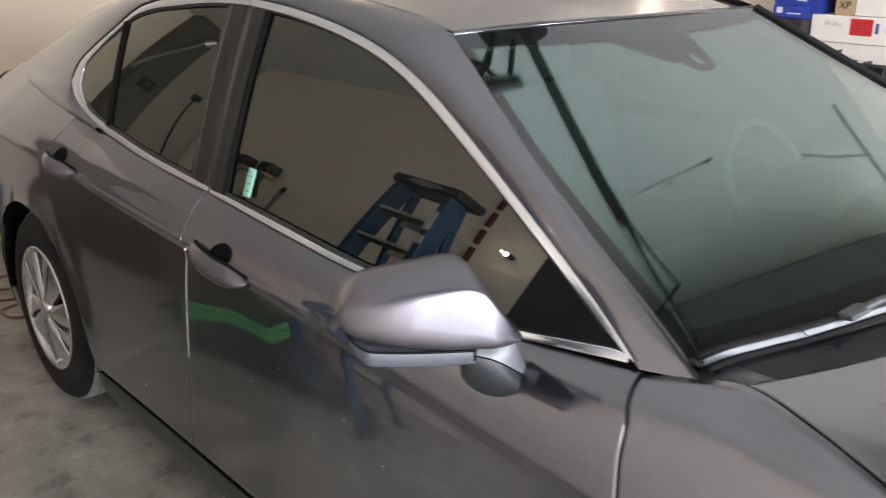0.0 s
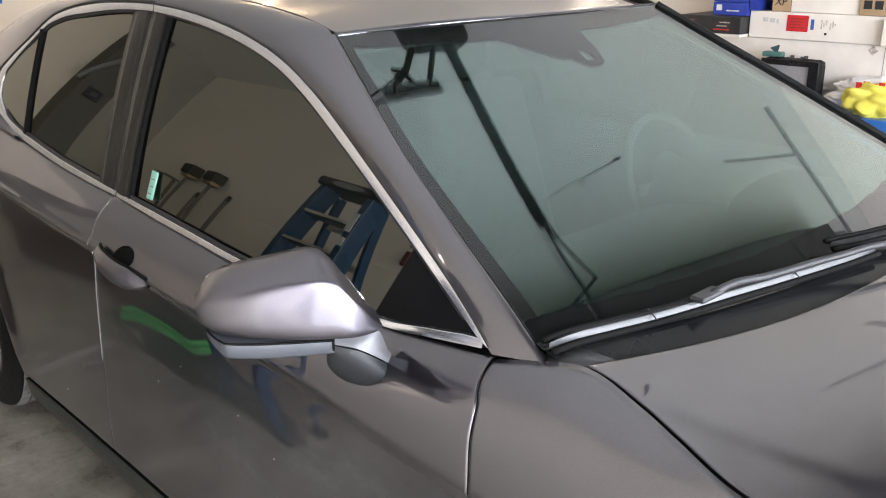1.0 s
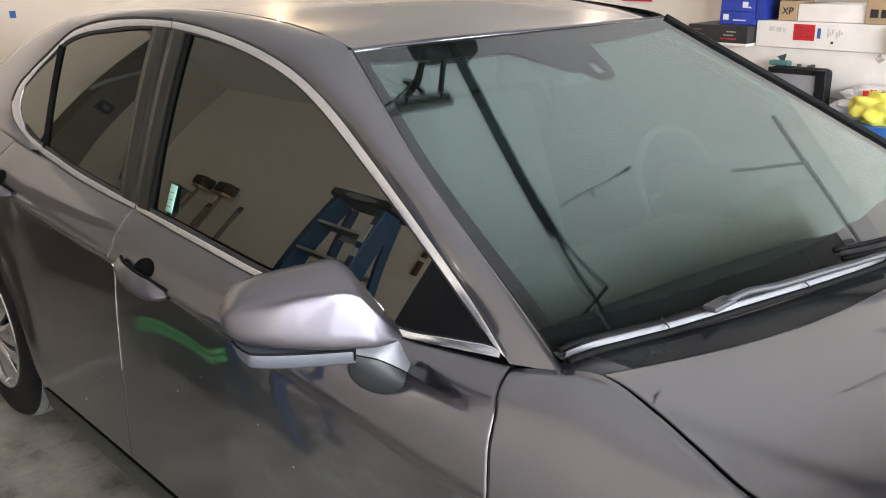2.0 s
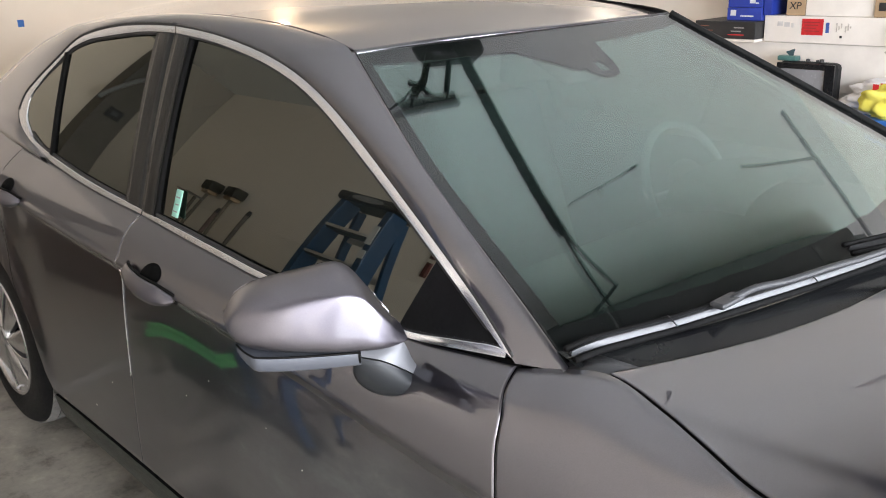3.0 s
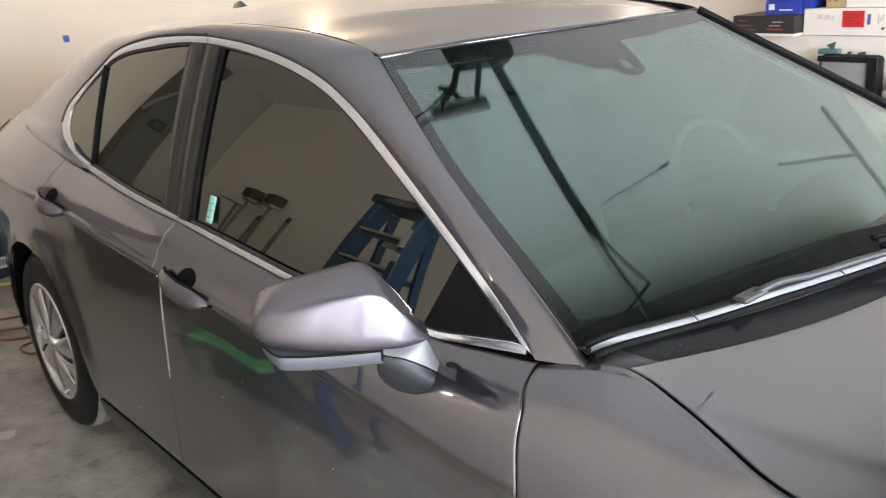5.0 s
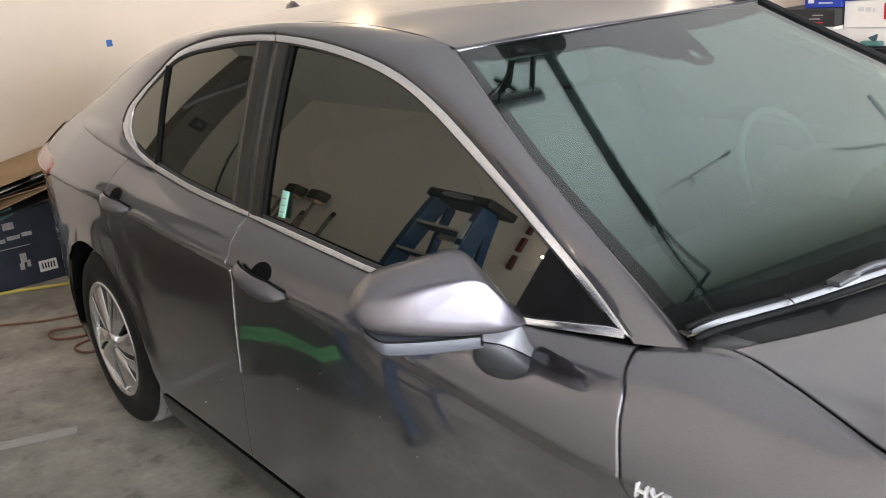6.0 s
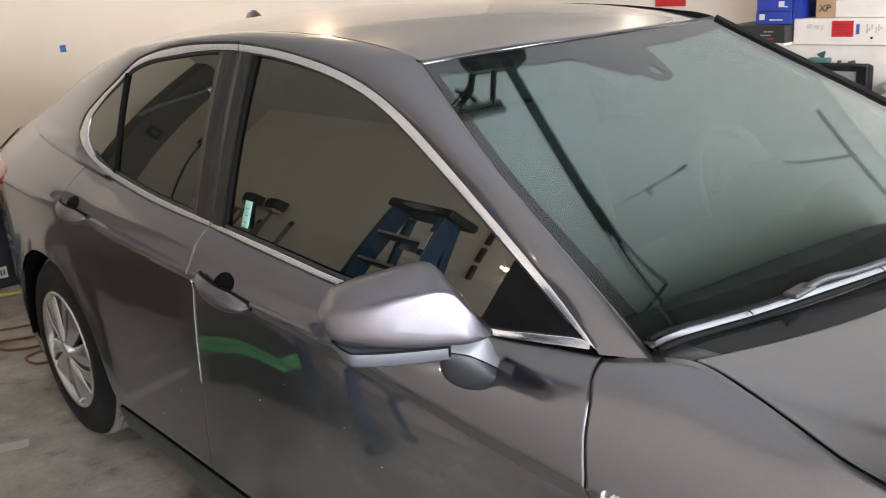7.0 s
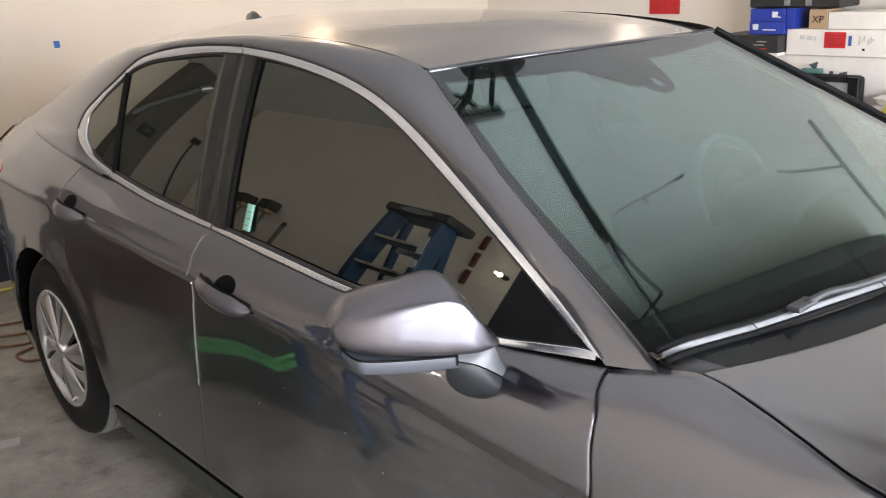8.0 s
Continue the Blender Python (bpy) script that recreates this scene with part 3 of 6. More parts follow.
# ---- side frame: pillar, roof rail and rear pillar in one pressing ----
LOWER = [(-0.444, 0.9645), (-0.562, 1.037), (-0.738, 1.127), (-0.965, 1.241), (-1.070, 1.288), (-1.181, 1.329), (-1.296, 1.358), (-1.418, 1.380), (-1.60, 1.403), (-1.786, 1.413), (-1.939, 1.412),
         (-2.166, 1.399), (-2.311, 1.378), (-2.395, 1.357), (-2.458, 1.327), (-2.522, 1.290), (-2.641, 1.223), (-2.718, 1.164), (-2.734, 1.121), (-2.698, 1.087), (-2.573, 1.044), (-2.414, 1.012)]
UPPER = [(-0.355, -0.781, 0.9755), (-0.452, -0.756, 1.029), (-0.590, -0.728, 1.103), (-0.775, -0.685, 1.202), (-0.87, -0.652, 1.254), (-0.97, -0.622, 1.307), (-1.10, -0.573, 1.381), (-1.25, -0.556, 1.408),
         (-1.48, -0.549, 1.431), (-1.75, -0.546, 1.440), (-1.95, -0.547, 1.438), (-2.22, -0.553, 1.424), (-2.42, -0.563, 1.406), (-2.54, -0.580, 1.391), (-2.65, -0.594, 1.363), (-2.78, -0.606, 1.328),
         (-2.98, -0.620, 1.262), (-3.18, -0.632, 1.188), (-3.36, -0.668, 1.106), (-3.10, -0.745, 1.076), (-2.75, -0.780, 1.040), (-2.44, -0.781, 1.006)]
lower3 = [(x, glass_y(z) - 0.004, z) for x, z in LOWER]
NSIDE = 160


def matched(points, other, n):
    """A smooth line through points at even steps of the index shared with its partner."""
    p = np.asarray(points, float)
    t = np.gradient(p, axis=0)
    x = np.linspace(0, len(p) - 1, n)
    i = np.clip(x.astype(int), 0, len(p) - 2)
    s = (x - i)[:, None]
    return (1 + 2 * s) * (1 - s) ** 2 * p[i] + s * (1 - s) ** 2 * t[i] + s * s * (3 - 2 * s) * p[i + 1] + s * s * (s - 1) * t[i + 1]


low_line, up_line = matched(lower3, None, NSIDE), matched(UPPER, None, NSIDE)
for _ in range(120):
    up_line[1:46] = up_line[1:46] * 0.5 + (up_line[:45] + up_line[2:47]) * 0.25
cols = np.concatenate(([0, 0.03], np.linspace(0.08, 0.92, 14), [0.97, 1]))
rail_out = np.array((0, -0.80, 0.60))
bulge = np.clip(np.linspace(0, 21, NSIDE), 0, 3) / 3 * 0.010
strip = np.stack([low_line * (1 - c) + up_line * c + rail_out * (bulge * 4 * c * (1 - c))[:, None] * 1.15 for c in cols], axis=1)
side_frame = under(sheet("side_frame", strip, PAINT, flip=False), car)
far_frame = mirrored(side_frame)
for v in far_frame.data.vertices:
    v.co.z += 0.020 * (1 - 0.65 * min(max((-0.36 - v.co.x) / 0.73, 0), 1)) * min(max((v.co.x + 1.5) / 0.4, 0), 1)

# ---- roof, with ditch mouldings ----
ROOF_X = np.concatenate(([0, 0.0006, 0.002], np.linspace(0.01, 0.05, 4), np.linspace(0.08, 0.92, 40), np.linspace(0.95, 1, 4)))
roof_edge = pchip([-1.10, -1.25, -1.48, -1.75, -1.95, -2.22, -2.42, -2.55, -2.66, -2.78], [(y + 0.012, z - 0.001) for x, y, z in UPPER[6:16]])
roof_mid = pchip([-1.073, -1.25, -1.45, -1.75, -2.0, -2.25, -2.5, -2.72], [1.391, 1.424, 1.449, 1.467, 1.473, 1.470, 1.455, 1.428])
ACROSS = np.concatenate(([-1, -0.995, -0.985], np.linspace(-0.97, 0.97, 50), [0.985, 0.995, 1]))
rows = []
for s in ROOF_X:
    row = []
    for u in ACROSS:
        x = (-1.075 - 0.033 * u * u) * (1 - s) + (-2.72 - 0.0 * u * u) * s
        ye, ze = roof_edge(min(x, -1.10))
        zm = roof_mid(x)
        row.append((x, -ye * u, zm - (zm - ze) * abs(u) ** 2.3))
    rows.append(row)
# the front edge rolls down to the glass
rows = [[(x + dx, y, z - dz) for x, y, z in rows[0]] for dx, dz in ((0.0095, 0.0046), (0.0065, 0.0026), (0.0035, 0.0011))] + rows
roof = under(sheet("roof", rows, PAINT, (0, 0, -1), 0.005, flip=False), car)
ditch = np.array([(x, roof_edge(x)[0] - 0.006, roof_edge(x)[1] - 0.005) for x in np.linspace(-1.12, -2.74, 50)])
moulding = under(ribbon("roof_moulding", ditch, (0, 1, 0), (0, 0, 1), 0.013, 0.006, BLACK, 0.001), car, "thin black roof ditch moulding")
mirrored(moulding)
headliner_rows = np.array(rows) - np.array((0, 0, 0.045))
under(sheet("headliner", headliner_rows[:, 3:-3], HEADLINER), car, "pale grey roof lining")

# ---- windshield ----
edge = np.array(spline([(-0.363, -0.765, 0.972), (-0.452, -0.744, 1.024), (-0.590, -0.716, 1.098), (-0.775, -0.673, 1.197), (-0.924, -0.624, 1.279), (-1.094, -0.568, 1.375)], 60))
frac = np.linspace(0, 1, 60)
bow = 0.135 * (1 - frac) + 0.030 * frac
rise = -0.020 * (1 - frac) + 0.006 * frac
FAR_LIFT = 0.020 * (1 - 0.65 * frac)        # the left edge sits a little higher
GL = np.linspace(-1, 1, 81)
screen_rows = np.stack([np.stack((edge[:, 0] + bow * (1 - abs(u) ** 1.8), -edge[:, 1] * u, edge[:, 2] + rise * (1 - u * u) + FAR_LIFT * max(u, 0) ** 2), -1) for u in GL], axis=1)
windshield = under(sheet("windshield", screen_rows, WINDSHIELD), car, "pale green tinted windshield with dust film")
windshield.visible_shadow = False
inner = under(sheet("inner_pane", (screen_rows - np.array((0.0030, 0, 0.0045)))[:, 1:-1], INNER_FACE), car, "greenish inner face of the windshield")
inner.visible_shadow = False
FR, FC = 200, 321
rows_at, cols_at = np.linspace(0, 59, FR), np.linspace(0, 80, FC)
half_way = np.stack([np.stack([np.interp(rows_at, np.arange(60), screen_rows[:, k, a]) for k in range(81)], 1) for a in range(3)], -1)
frit_grid = np.stack([np.stack([np.interp(cols_at, np.arange(81), half_way[r, :, a]) for r in range(FR)], 0) for a in range(3)], -1) - np.array((0.0014, 0, 0.0021))
fu, fv = np.meshgrid((np.arange(FC - 1) + 0.5) / (FC - 1) * 2 - 1, (np.arange(FR - 1) + 0.5) / (FR - 1))
fk = (np.abs(fu) > 0.958) | (fv < 0.12 - 0.03 * fu ** 2) | (fv > 0.930 + 0.03 * fu ** 4)
fk |= (fv > 0.82) & (fu > -0.10 - 1.9 * (fv - 0.82)) & (fu < 0.13 + 0.5 * (fv - 0.82))
fk |= np.hypot((fu - 0.035) / 0.085, (fv - 0.818) / 0.045) < 1
fk &= ~((np.abs(fu - 0.045) < 0.035 - 0.25 * (fv - 0.80)) & (fv > 0.797) & (fv < 0.843))
under(sheet("frit_band", frit_grid, FRIT, keep=fk), car, "black ceramic border of the windshield")
under(tube("windshield_top_trim", screen_rows[-1] + np.array((-0.004, 0, 0.003)), 0.0026, BLACK, 8), car, "thin black strip along the roof edge")
seal_in = np.stack([np.interp(-up_line[:46, 0], -edge[:, 0], edge[:, a]) for a in range(3)], -1)
seal_in = seal_in + np.array((0, 0.003, 0))
lip = lambda c, h: up_line[:46] * (1 - c) + seal_in * c + np.array((0, 0, h))
under(sheet("pillar_edge", [up_line[:46] + np.array((-0.003, -0.003, -0.001)), lip(0.0, 0.0015), lip(0.3, 0.0030), lip(0.55, 0.0030), lip(0.60, -0.002)], PAINT), car)
seal_rows = [lip(0.58, 0.0005), lip(0.64, 0.0022), lip(0.85, 0.0024), lip(1.0, 0.001), lip(1.02, -0.004)]
under(sheet("pillar_seal", seal_rows, MATT), car, "thin black seal beside the windshield")
under(tube("windshield_side_trim", screen_rows[:, -1] + np.array((0.0, 0.006, 0.003)), 0.0085, surface("pillar_strip_black", (0.006, 0.006, 0.006), (0.012, 0.012, 0.012), 8, 0.5, 0.0, Specular_IOR_Level=0.2), 8), car)

# ---- hood and cowl ----
hood_rows = []
for s in np.concatenate(([0, 0.003, 0.01], np.linspace(0.02, 1, 60))):
    row = []
    for u in np.concatenate(([-1, -0.996, -0.988], np.linspace(-0.975, 0.975, 190), [0.988, 0.996, 1])):
        x = (-0.174 - 0.115 * u * u) * (1 - s) + (0.84 - 0.10 * u * u) * s
        yg, zg = belt(max(x, -0.289))
        yg = -yg - 0.0065 - 0.0060 * np.clip((x + 0.28) / 0.5, 0, 1)
        crown = 0.035 * np.clip((x + 0.17) / 0.8, 0, 1)
        zr = zg - 0.020 * (1 - u * u) * (1 - s) ** 3
        y = yg * u
        fold = 0.734 - 0.28 * x
        step = 0.0020 / (1 + math.exp(-(fold - abs(y)) / 0.0070)) * np.clip((x + 0.26) / 0.08, 0, 1)
        row.append((x, y, zr + crown * (1 - u * u) + step))
    hood_rows.append(row)
hood = under(sheet("hood", hood_rows, PAINT, (0, 0, -1), 0.02), car)
ys = np.linspace(-0.765, 0.765, 80)
cowl_rows = []
for w, dz in ((0.0, -0.016), (0.25, -0.014), (0.5, -0.011), (0.75, -0.006), (1.0, 0.004), (1.02, -0.03)):
    row = []
    for y in ys:
        u = y / 0.765
        front = np.array((-0.165 - 0.115 * u * u, y, 0.969 + 0.020 * u * u - 0.004))
        back = np.array((-0.385 + 0.130 * (1 - abs(u) ** 1.8), y, 0.992 - 0.019 * (1 - u * u)))
        row.append(front * (1 - w) + back * w + np.array((0, 0, dz)) * (1 if w < 1 else 0.2))
    cowl_rows.append(row)
under(sheet("cowl", cowl_rows, surface("cowl_plastic", (0.006, 0.006, 0.007), (0.011, 0.012, 0.012), 10, 0.12, 0.0, vary=0.01, Specular_IOR_Level=0.12)), car, "black plastic cowl panel below the windshield")
under(sheet("hood_pad", np.array(hood_rows)[::3, ::4] - np.array((0, 0, 0.03)), DARK), car)

for sgn in (1, -1):
    corner = [[(-0.372, sgn * -0.770, 0.973), (-0.330, sgn * -0.772, 0.981), (-0.288, sgn * -0.768, 0.986)], [(-0.366, sgn * -0.750, 0.984), (-0.325, sgn * -0.745, 0.985), (-0.286, sgn * -0.735, 0.984)],
              [(-0.352, sgn * -0.715, 0.984), (-0.318, sgn * -0.71, 0.982), (-0.280, sgn * -0.70, 0.978)]]
    under(sheet("cowl_corner", corner, surface("grey_cowl_corner", (0.030, 0.031, 0.033), (0.042, 0.043, 0.046), 8, 0.5, 0.0), (0, 0, -1), 0.01, flip=sgn < 0), car, "dark grey corner piece of the cowl")

# ---- side windows ----
def on_glass(x, z, out=0.0):
    return np.array((x, glass_y(z) - out, z))


INNER_TOP = [(-0.480, 0.979), (-0.578, 1.029), (-0.752, 1.117), (-0.955, 1.215), (-1.061, 1.264), (-1.173, 1.308), (-1.288, 1.338), (-1.410, 1.361), (-1.54, 1.379), (-1.678, 1.391), (-1.779, 1.396),
             (-1.931, 1.395), (-2.155, 1.377), (-2.339, 1.353), (-2.412, 1.333), (-2.515, 1.277), (-2.612, 1.214), (-2.666, 1.162), (-2.655, 1.109), (-2.611, 1.077), (-2.449, 1.034), (-2.330, 1.021), (-2.095, 0.998), (-1.733, 0.977)]
BELT_UP = pchip([-0.498, -0.590, -0.691, -0.9, -1.134, -1.337, -1.491, -1.733, -2.095, -2.330, -2.449, -2.611], [0.977, 0.9625, 0.948, 0.941, 0.944, 0.954, 0.962, 0.974, 0.995, 1.018, 1.031, 1.074])
BELT_LOW = pchip([-0.461, -0.571, -0.674, -0.9, -1.148, -1.329, -1.483, -1.727, -1.899, -2.085, -2.274, -2.414, -2.573], [0.967, 0.952, 0.939, 0.932, 0.933, 0.941, 0.949, 0.963, 0.969, 0.979, 0.996, 1.012, 1.044])
top_z = pchip([x for x, z in INNER_TOP[:18]], [z for x, z in INNER_TOP[:18]])
outer_z = pchip([x for x, z in LOWER[:18]], [z for x, z in LOWER[:18]])


def pane(name, x0, x1, parent, mat, inset=0.008, lean0=0.0, lean1=0.0, n=40, bulge_by=0.012):
    """A slightly barrelled pane between two stations, from under the belt strip to under the window frame."""
    rows = []
    for k in np.linspace(0, 1, 24):
        row = []
        for u in np.linspace(0, 1, n):
            xm = x0 + (x1 - x0) * u
            lo, hi = float(BELT_LOW(max(xm, -2.573))), float(top_z(xm)) + 0.010
            z = lo + (hi - lo) * k
            x = xm + (lean0 * (1 - u) + lean1 * u) * (k - 0.5)
            out = -inset + bulge_by * 4 * np.clip((z - 0.93) / 0.48, 0, 1) * (1 - np.clip((z - 0.93) / 0.48, 0, 1)) - 0.004
            row.append(on_glass(x, z, out))
        rows.append(row)
    ob = under(sheet(name, rows, mat, flip=True), parent)
    return ob


pane("window_pane", -0.62, -1.70, front_door, TINT)
pane("mirror_corner_trim", -0.475, -0.690, front_door, surface("matt_black_plastic", (0.004, 0.004, 0.005), (0.008, 0.008, 0.009), 8, 0.6, 0.05, Specular_IOR_Level=0.12), inset=0.004, bulge_by=0.010, lean1=0.075)
pane("window_pane", -1.82, -2.45, rear_door, TINT, lean1=-0.07)
pane("quarter_pane", -2.425, -2.70, rear_door, TINT, lean0=-0.07)


def upright(name, x_low, x_high, half_low, half_high, z0, z1, out, mat, parent, label=""):
    rows = []
    for k in np.linspace(0, 1, 24):
        z = z0 + (z1 - z0) * k
        x = x_low + (x_high - x_low) * k
        h = half_low + (half_high - half_low) * k
        b = 0.010 * 4 * np.clip((z - 0.93) / 0.48, 0, 1) * (1 - np.clip((z - 0.93) / 0.48, 0, 1))
        rows.append([on_glass(x + a * h, z, o + b) for a, o in ((1, out - 0.016), (1, out), (0.5, out + 0.001), (-0.5, out + 0.001), (-1, out), (-1, out - 0.016))])
    return under(sheet(name, rows, mat), parent, label)


upright("pillar_cover", -1.696, -1.742, 0.037, 0.046, 0.965, 1.398, 0.000, PILLAR_FILM, front_door, "satin black centre pillar cover")
upright("pillar_cover", -1.785, -1.842, 0.048, 0.049, 0.968, 1.398, -0.001, PILLAR_FILM, rear_door, "satin black centre pillar cover")
tag_rows = [[on_glass(-1.545 - 0.034 * u - 0.004 * k, 0.985 + 0.062 * k, 0.003 + 0.001 * math.sin(6 * u)) for u in (1, 0.66, 0.33, 0)] for k in np.linspace(0, 1, 8)]
under(sheet("paper_tag", tag_rows, TAG, (0, 1, 0), 0.0006), front_door, "pale teal paper tag stuck on the window")
for k in range(3):
    under(sheet("tag_writing", [[on_glass(-1.550 - 0.026 * u, 0.997 + 0.016 * k + dz, 0.0055) for u in (0.9 - 0.2 * (k == 1), 0.1)] for dz in (0, 0.003)], INK), front_door)
upright("pane_seal", -1.660, -1.700, 0.006, 0.007, 0.968, 1.392, 0.0, MATT, front_door)
upright("division_bar", -2.385, -2.455, 0.010, 0.010, 1.025, 1.318, -0.002, MATT, rear_door, "black upright bar between the rear panes")


def trim_between(name, outer, inner, parent, n=90, out=0.004, smooth=0, paired=False):
    """A bright strip that fills the band between two lines on the window plane."""
    a, b = (matched(outer, None, n), matched(inner, None, n)) if paired else (np.array(spline(outer, n)), np.array(spline(inner, n)))
    for _ in range(smooth):
        for line in (a, b):
            line[1:-1] = line[1:-1] * 0.5 + (line[:-2] + line[2:]) * 0.25
    g = []
    for p, q in zip(a, b):
        row = []
        for c, o in ((-0.02, -0.010), (0.0, out * 0.5), (0.03, out * 0.97), (0.07, out), (0.5, out * 1.05), (0.93, out), (0.97, out * 0.97), (1.0, out * 0.5), (1.02, -0.010)):
            x, z = p * (1 - c) + q * c
            row.append(on_glass(x, z, o))
        g.append(row)
    if paired:
        tube("weather_strip", [on_glass(x, z + 0.002, 0.002) for x, z in a], 0.0036, BLACK, 6, parent)
        tube("weather_strip", [on_glass(x, z - 0.002, 0.000) for x, z in b[4:]], 0.0040, BLACK, 6, parent)
    return under(sheet(name, g, CHROME), parent, "satin bright window trim")


trim_between("window_trim", [(-0.452, 0.970)] + LOWER[1:9] + [(-1.783, 1.413)], INNER_TOP[:8] + [(-1.60, 1.3855), (-1.776, 1.396)], front_door, smooth=30, paired=True)
trim_between("window_trim", [(-1.788, 1.413)] + LOWER[10:], [(-1.781, 1.396)] + INNER_TOP[11:21] + [(-2.40, 1.028)], rear_door, 110)
xs = np.linspace(-0.466, -1.724, 40)
trim_between("belt_trim", [(x, float(BELT_LOW(x))) for x in xs], [(x, float(BELT_UP(min(x, -0.498)))) for x in xs], front_door, 60)
xs = np.linspace(-1.730, -2.42, 24)
trim_between("belt_trim", [(x, float(BELT_LOW(x))) for x in xs], [(x, float(BELT_UP(x))) for x in xs], rear_door, 40)
# black weather strips inside and outside of the bright trim
for door, line in ((rear_door, LOWER[9:19]),):
    tube("weather_strip", spline([on_glass(x, z, 0.001) + np.array((0, 0.0, 0.004)) for x, z in line], 60), 0.0045, BLACK, 6, door)
for door, line in ((rear_door, INNER_TOP[10:19]),):
    tube("weather_strip", spline([on_glass(x, z, -0.003) - np.array((0, 0.0, 0.004)) for x, z in line], 60), 0.005, BLACK, 6, door)
for door, a, b in ((front_door, -0.82, -1.70), (rear_door, -1.75, -2.58)):
    xs = np.linspace(a, b, 30)
    tube("weather_strip", [on_glass(x, float(BELT_UP(x)) + 0.004, -0.001) for x in xs], 0.0045, BLACK, 6, door)
    tube("weather_strip", [on_glass(x, float(BELT_LOW(max(x, -2.573))) - 0.003, 0.001) for x in xs], 0.004, BLACK, 6, door)

# ---- bright edge of the rear door ----
def edge_strip(z0, z1):
    pts = []
    for z in np.linspace(z0, z1, 30):
        vs = np.linspace(0.2, 1, 300)
        x = float(shut_b(z)) - 0.001
        q = flank(np.full(300, x), vs)
        pts.append(q[int(np.argmin(abs(q[:, 2] - z)))] + np.array((0, -0.0008, 0)))
    return tube("edge_guard", spline(pts[::3], 40), 0.0026, CHROME, 6, rear_door)


edge_strip(0.53, 0.865)["label"] = "thin bright strip along the door edge"

# ---- door handles ----
def flank_at(x, z):
    vs = np.linspace(0.2, 1, 400)
    q = flank(np.full(400, x), vs)
    return q[int(np.argmin(abs(q[:, 2] - z)))]


def door_handle(parent, xc, zc, start, cup_size):
    """A pull bar over a dark disc that stands for the shaded scoop."""
    p0, p1 = flank_at(xc, zc - 0.004), flank_at(xc, zc + 0.016)
    up = Vector(p1 - p0).normalized()
    p0 = p0 - np.array((0.024, 0, 0.002))
    p1 = p1 - np.array((0.024, 0, 0.002))
    out = Vector((1, 0, 0)).cross(up).normalized()
    # no hollow here: the scoop's shade is a dark, slightly proud disc
    cup = bmesh.new()
    m = Matrix((Vector((1, 0, 0)), up, out)).transposed().to_4x4()
    m.translation = Vector((p0 + p1) / 2)
    bmesh.ops.create_uvsphere(cup, u_segments=24, v_segments=12, radius=1.0, matrix=m @ Matrix.Diagonal((0.046 * cup_size, 0.031 * cup_size, 0.010, 1)))
    part("handle_cup", cup, DARK, parent, "dark disc standing for the shaded scoop behind the pull", smooth=True)
    line = []
    for k in np.linspace(0, 1, 26):
        x = xc - start + (start + 0.115) * k
        p = flank_at(x, zc - 0.016)
        line.append((x, p[1] - 0.004 - 0.028 * math.sin(math.pi * min(max(k, 0.0), 1)) ** 0.7, zc + 0.000 - 0.022 * k))
    line = np.array(line)
    k = np.linspace(0, 1, 26)
    h = 0.0015 + 0.0240 * np.clip((1 - k) / 0.22, 0, 1) ** 0.55 * np.clip(k / 0.62 + 0.42, 0, 1) ** 0.7 * np.clip(k / 0.05, 0, 1) ** 0.5
    ring = []
    for p, hh in zip(line, h):
        ring.append([p + np.array((0, oy * min(1, hh / 0.012), oz * hh)) for oy, oz in ((0.012, 0.85), (0.006, 1.0), (0.001, 0.85), (-0.007, 0.25), (-0.011, -0.3), (-0.008, -0.75), (0.002, -1), (0.012, -0.9))])
    under(sheet("handle", ring, LIT_PAINT), parent, "metallic grey pull handle in the lightened paint")
    # shade in the gap between pull and door, laid in as a black tube
    shadow_gap = [p + np.array((0, 0.011, 0.88 * hh + 0.003)) for p, hh in zip(line, h)][1:] + [line[-1] + np.array((0.001, 0.004, -0.006))]
    tube("handle_seal", spline(shadow_gap, 50), 0.0038, MATT, 8, parent)["label"] = "dark line standing for the shaded gap above the pull"


door_handle(front_door, -1.505, 0.866, 0.140, 1.0)
door_handle(rear_door, -2.500, 0.920, 0.075, 0.95)
for ob in (front_door, rear_door):
    twin = mirrored(ob)
    for child in list(ob.children):
        m2 = mirrored(child)
        m2.parent = twin

# ---- dried splashes on the flank ----
SPLASH = surface("dried_splash", (0.50, 0.50, 0.48), (0.62, 0.62, 0.60), 30, 0.8, 0.0)
for door, sx, sz, r in ((rear_door, -1.76, 0.54, 0.0022), (front_door, -1.43, 0.59, 0.0018), (front_door, -1.30, 0.67, 0.0016), (rear_door, -2.06, 0.33, 0.0026), (front_door, -1.06, 0.65, 0.0012), (front_door, -0.94, 0.60, 0.0014), (rear_door, -1.90, 0.46, 0.0013)):
    bm = bmesh.new()
    bmesh.ops.create_uvsphere(bm, u_segments=10, v_segments=6, radius=1.0, matrix=Matrix.Translation(flank_at(sx, sz)) @ Matrix.Diagonal((r * 1.5, 0.0008, r, 1)))
    part("dried_splash", bm, SPLASH, door, "pale dried splash", smooth=True)

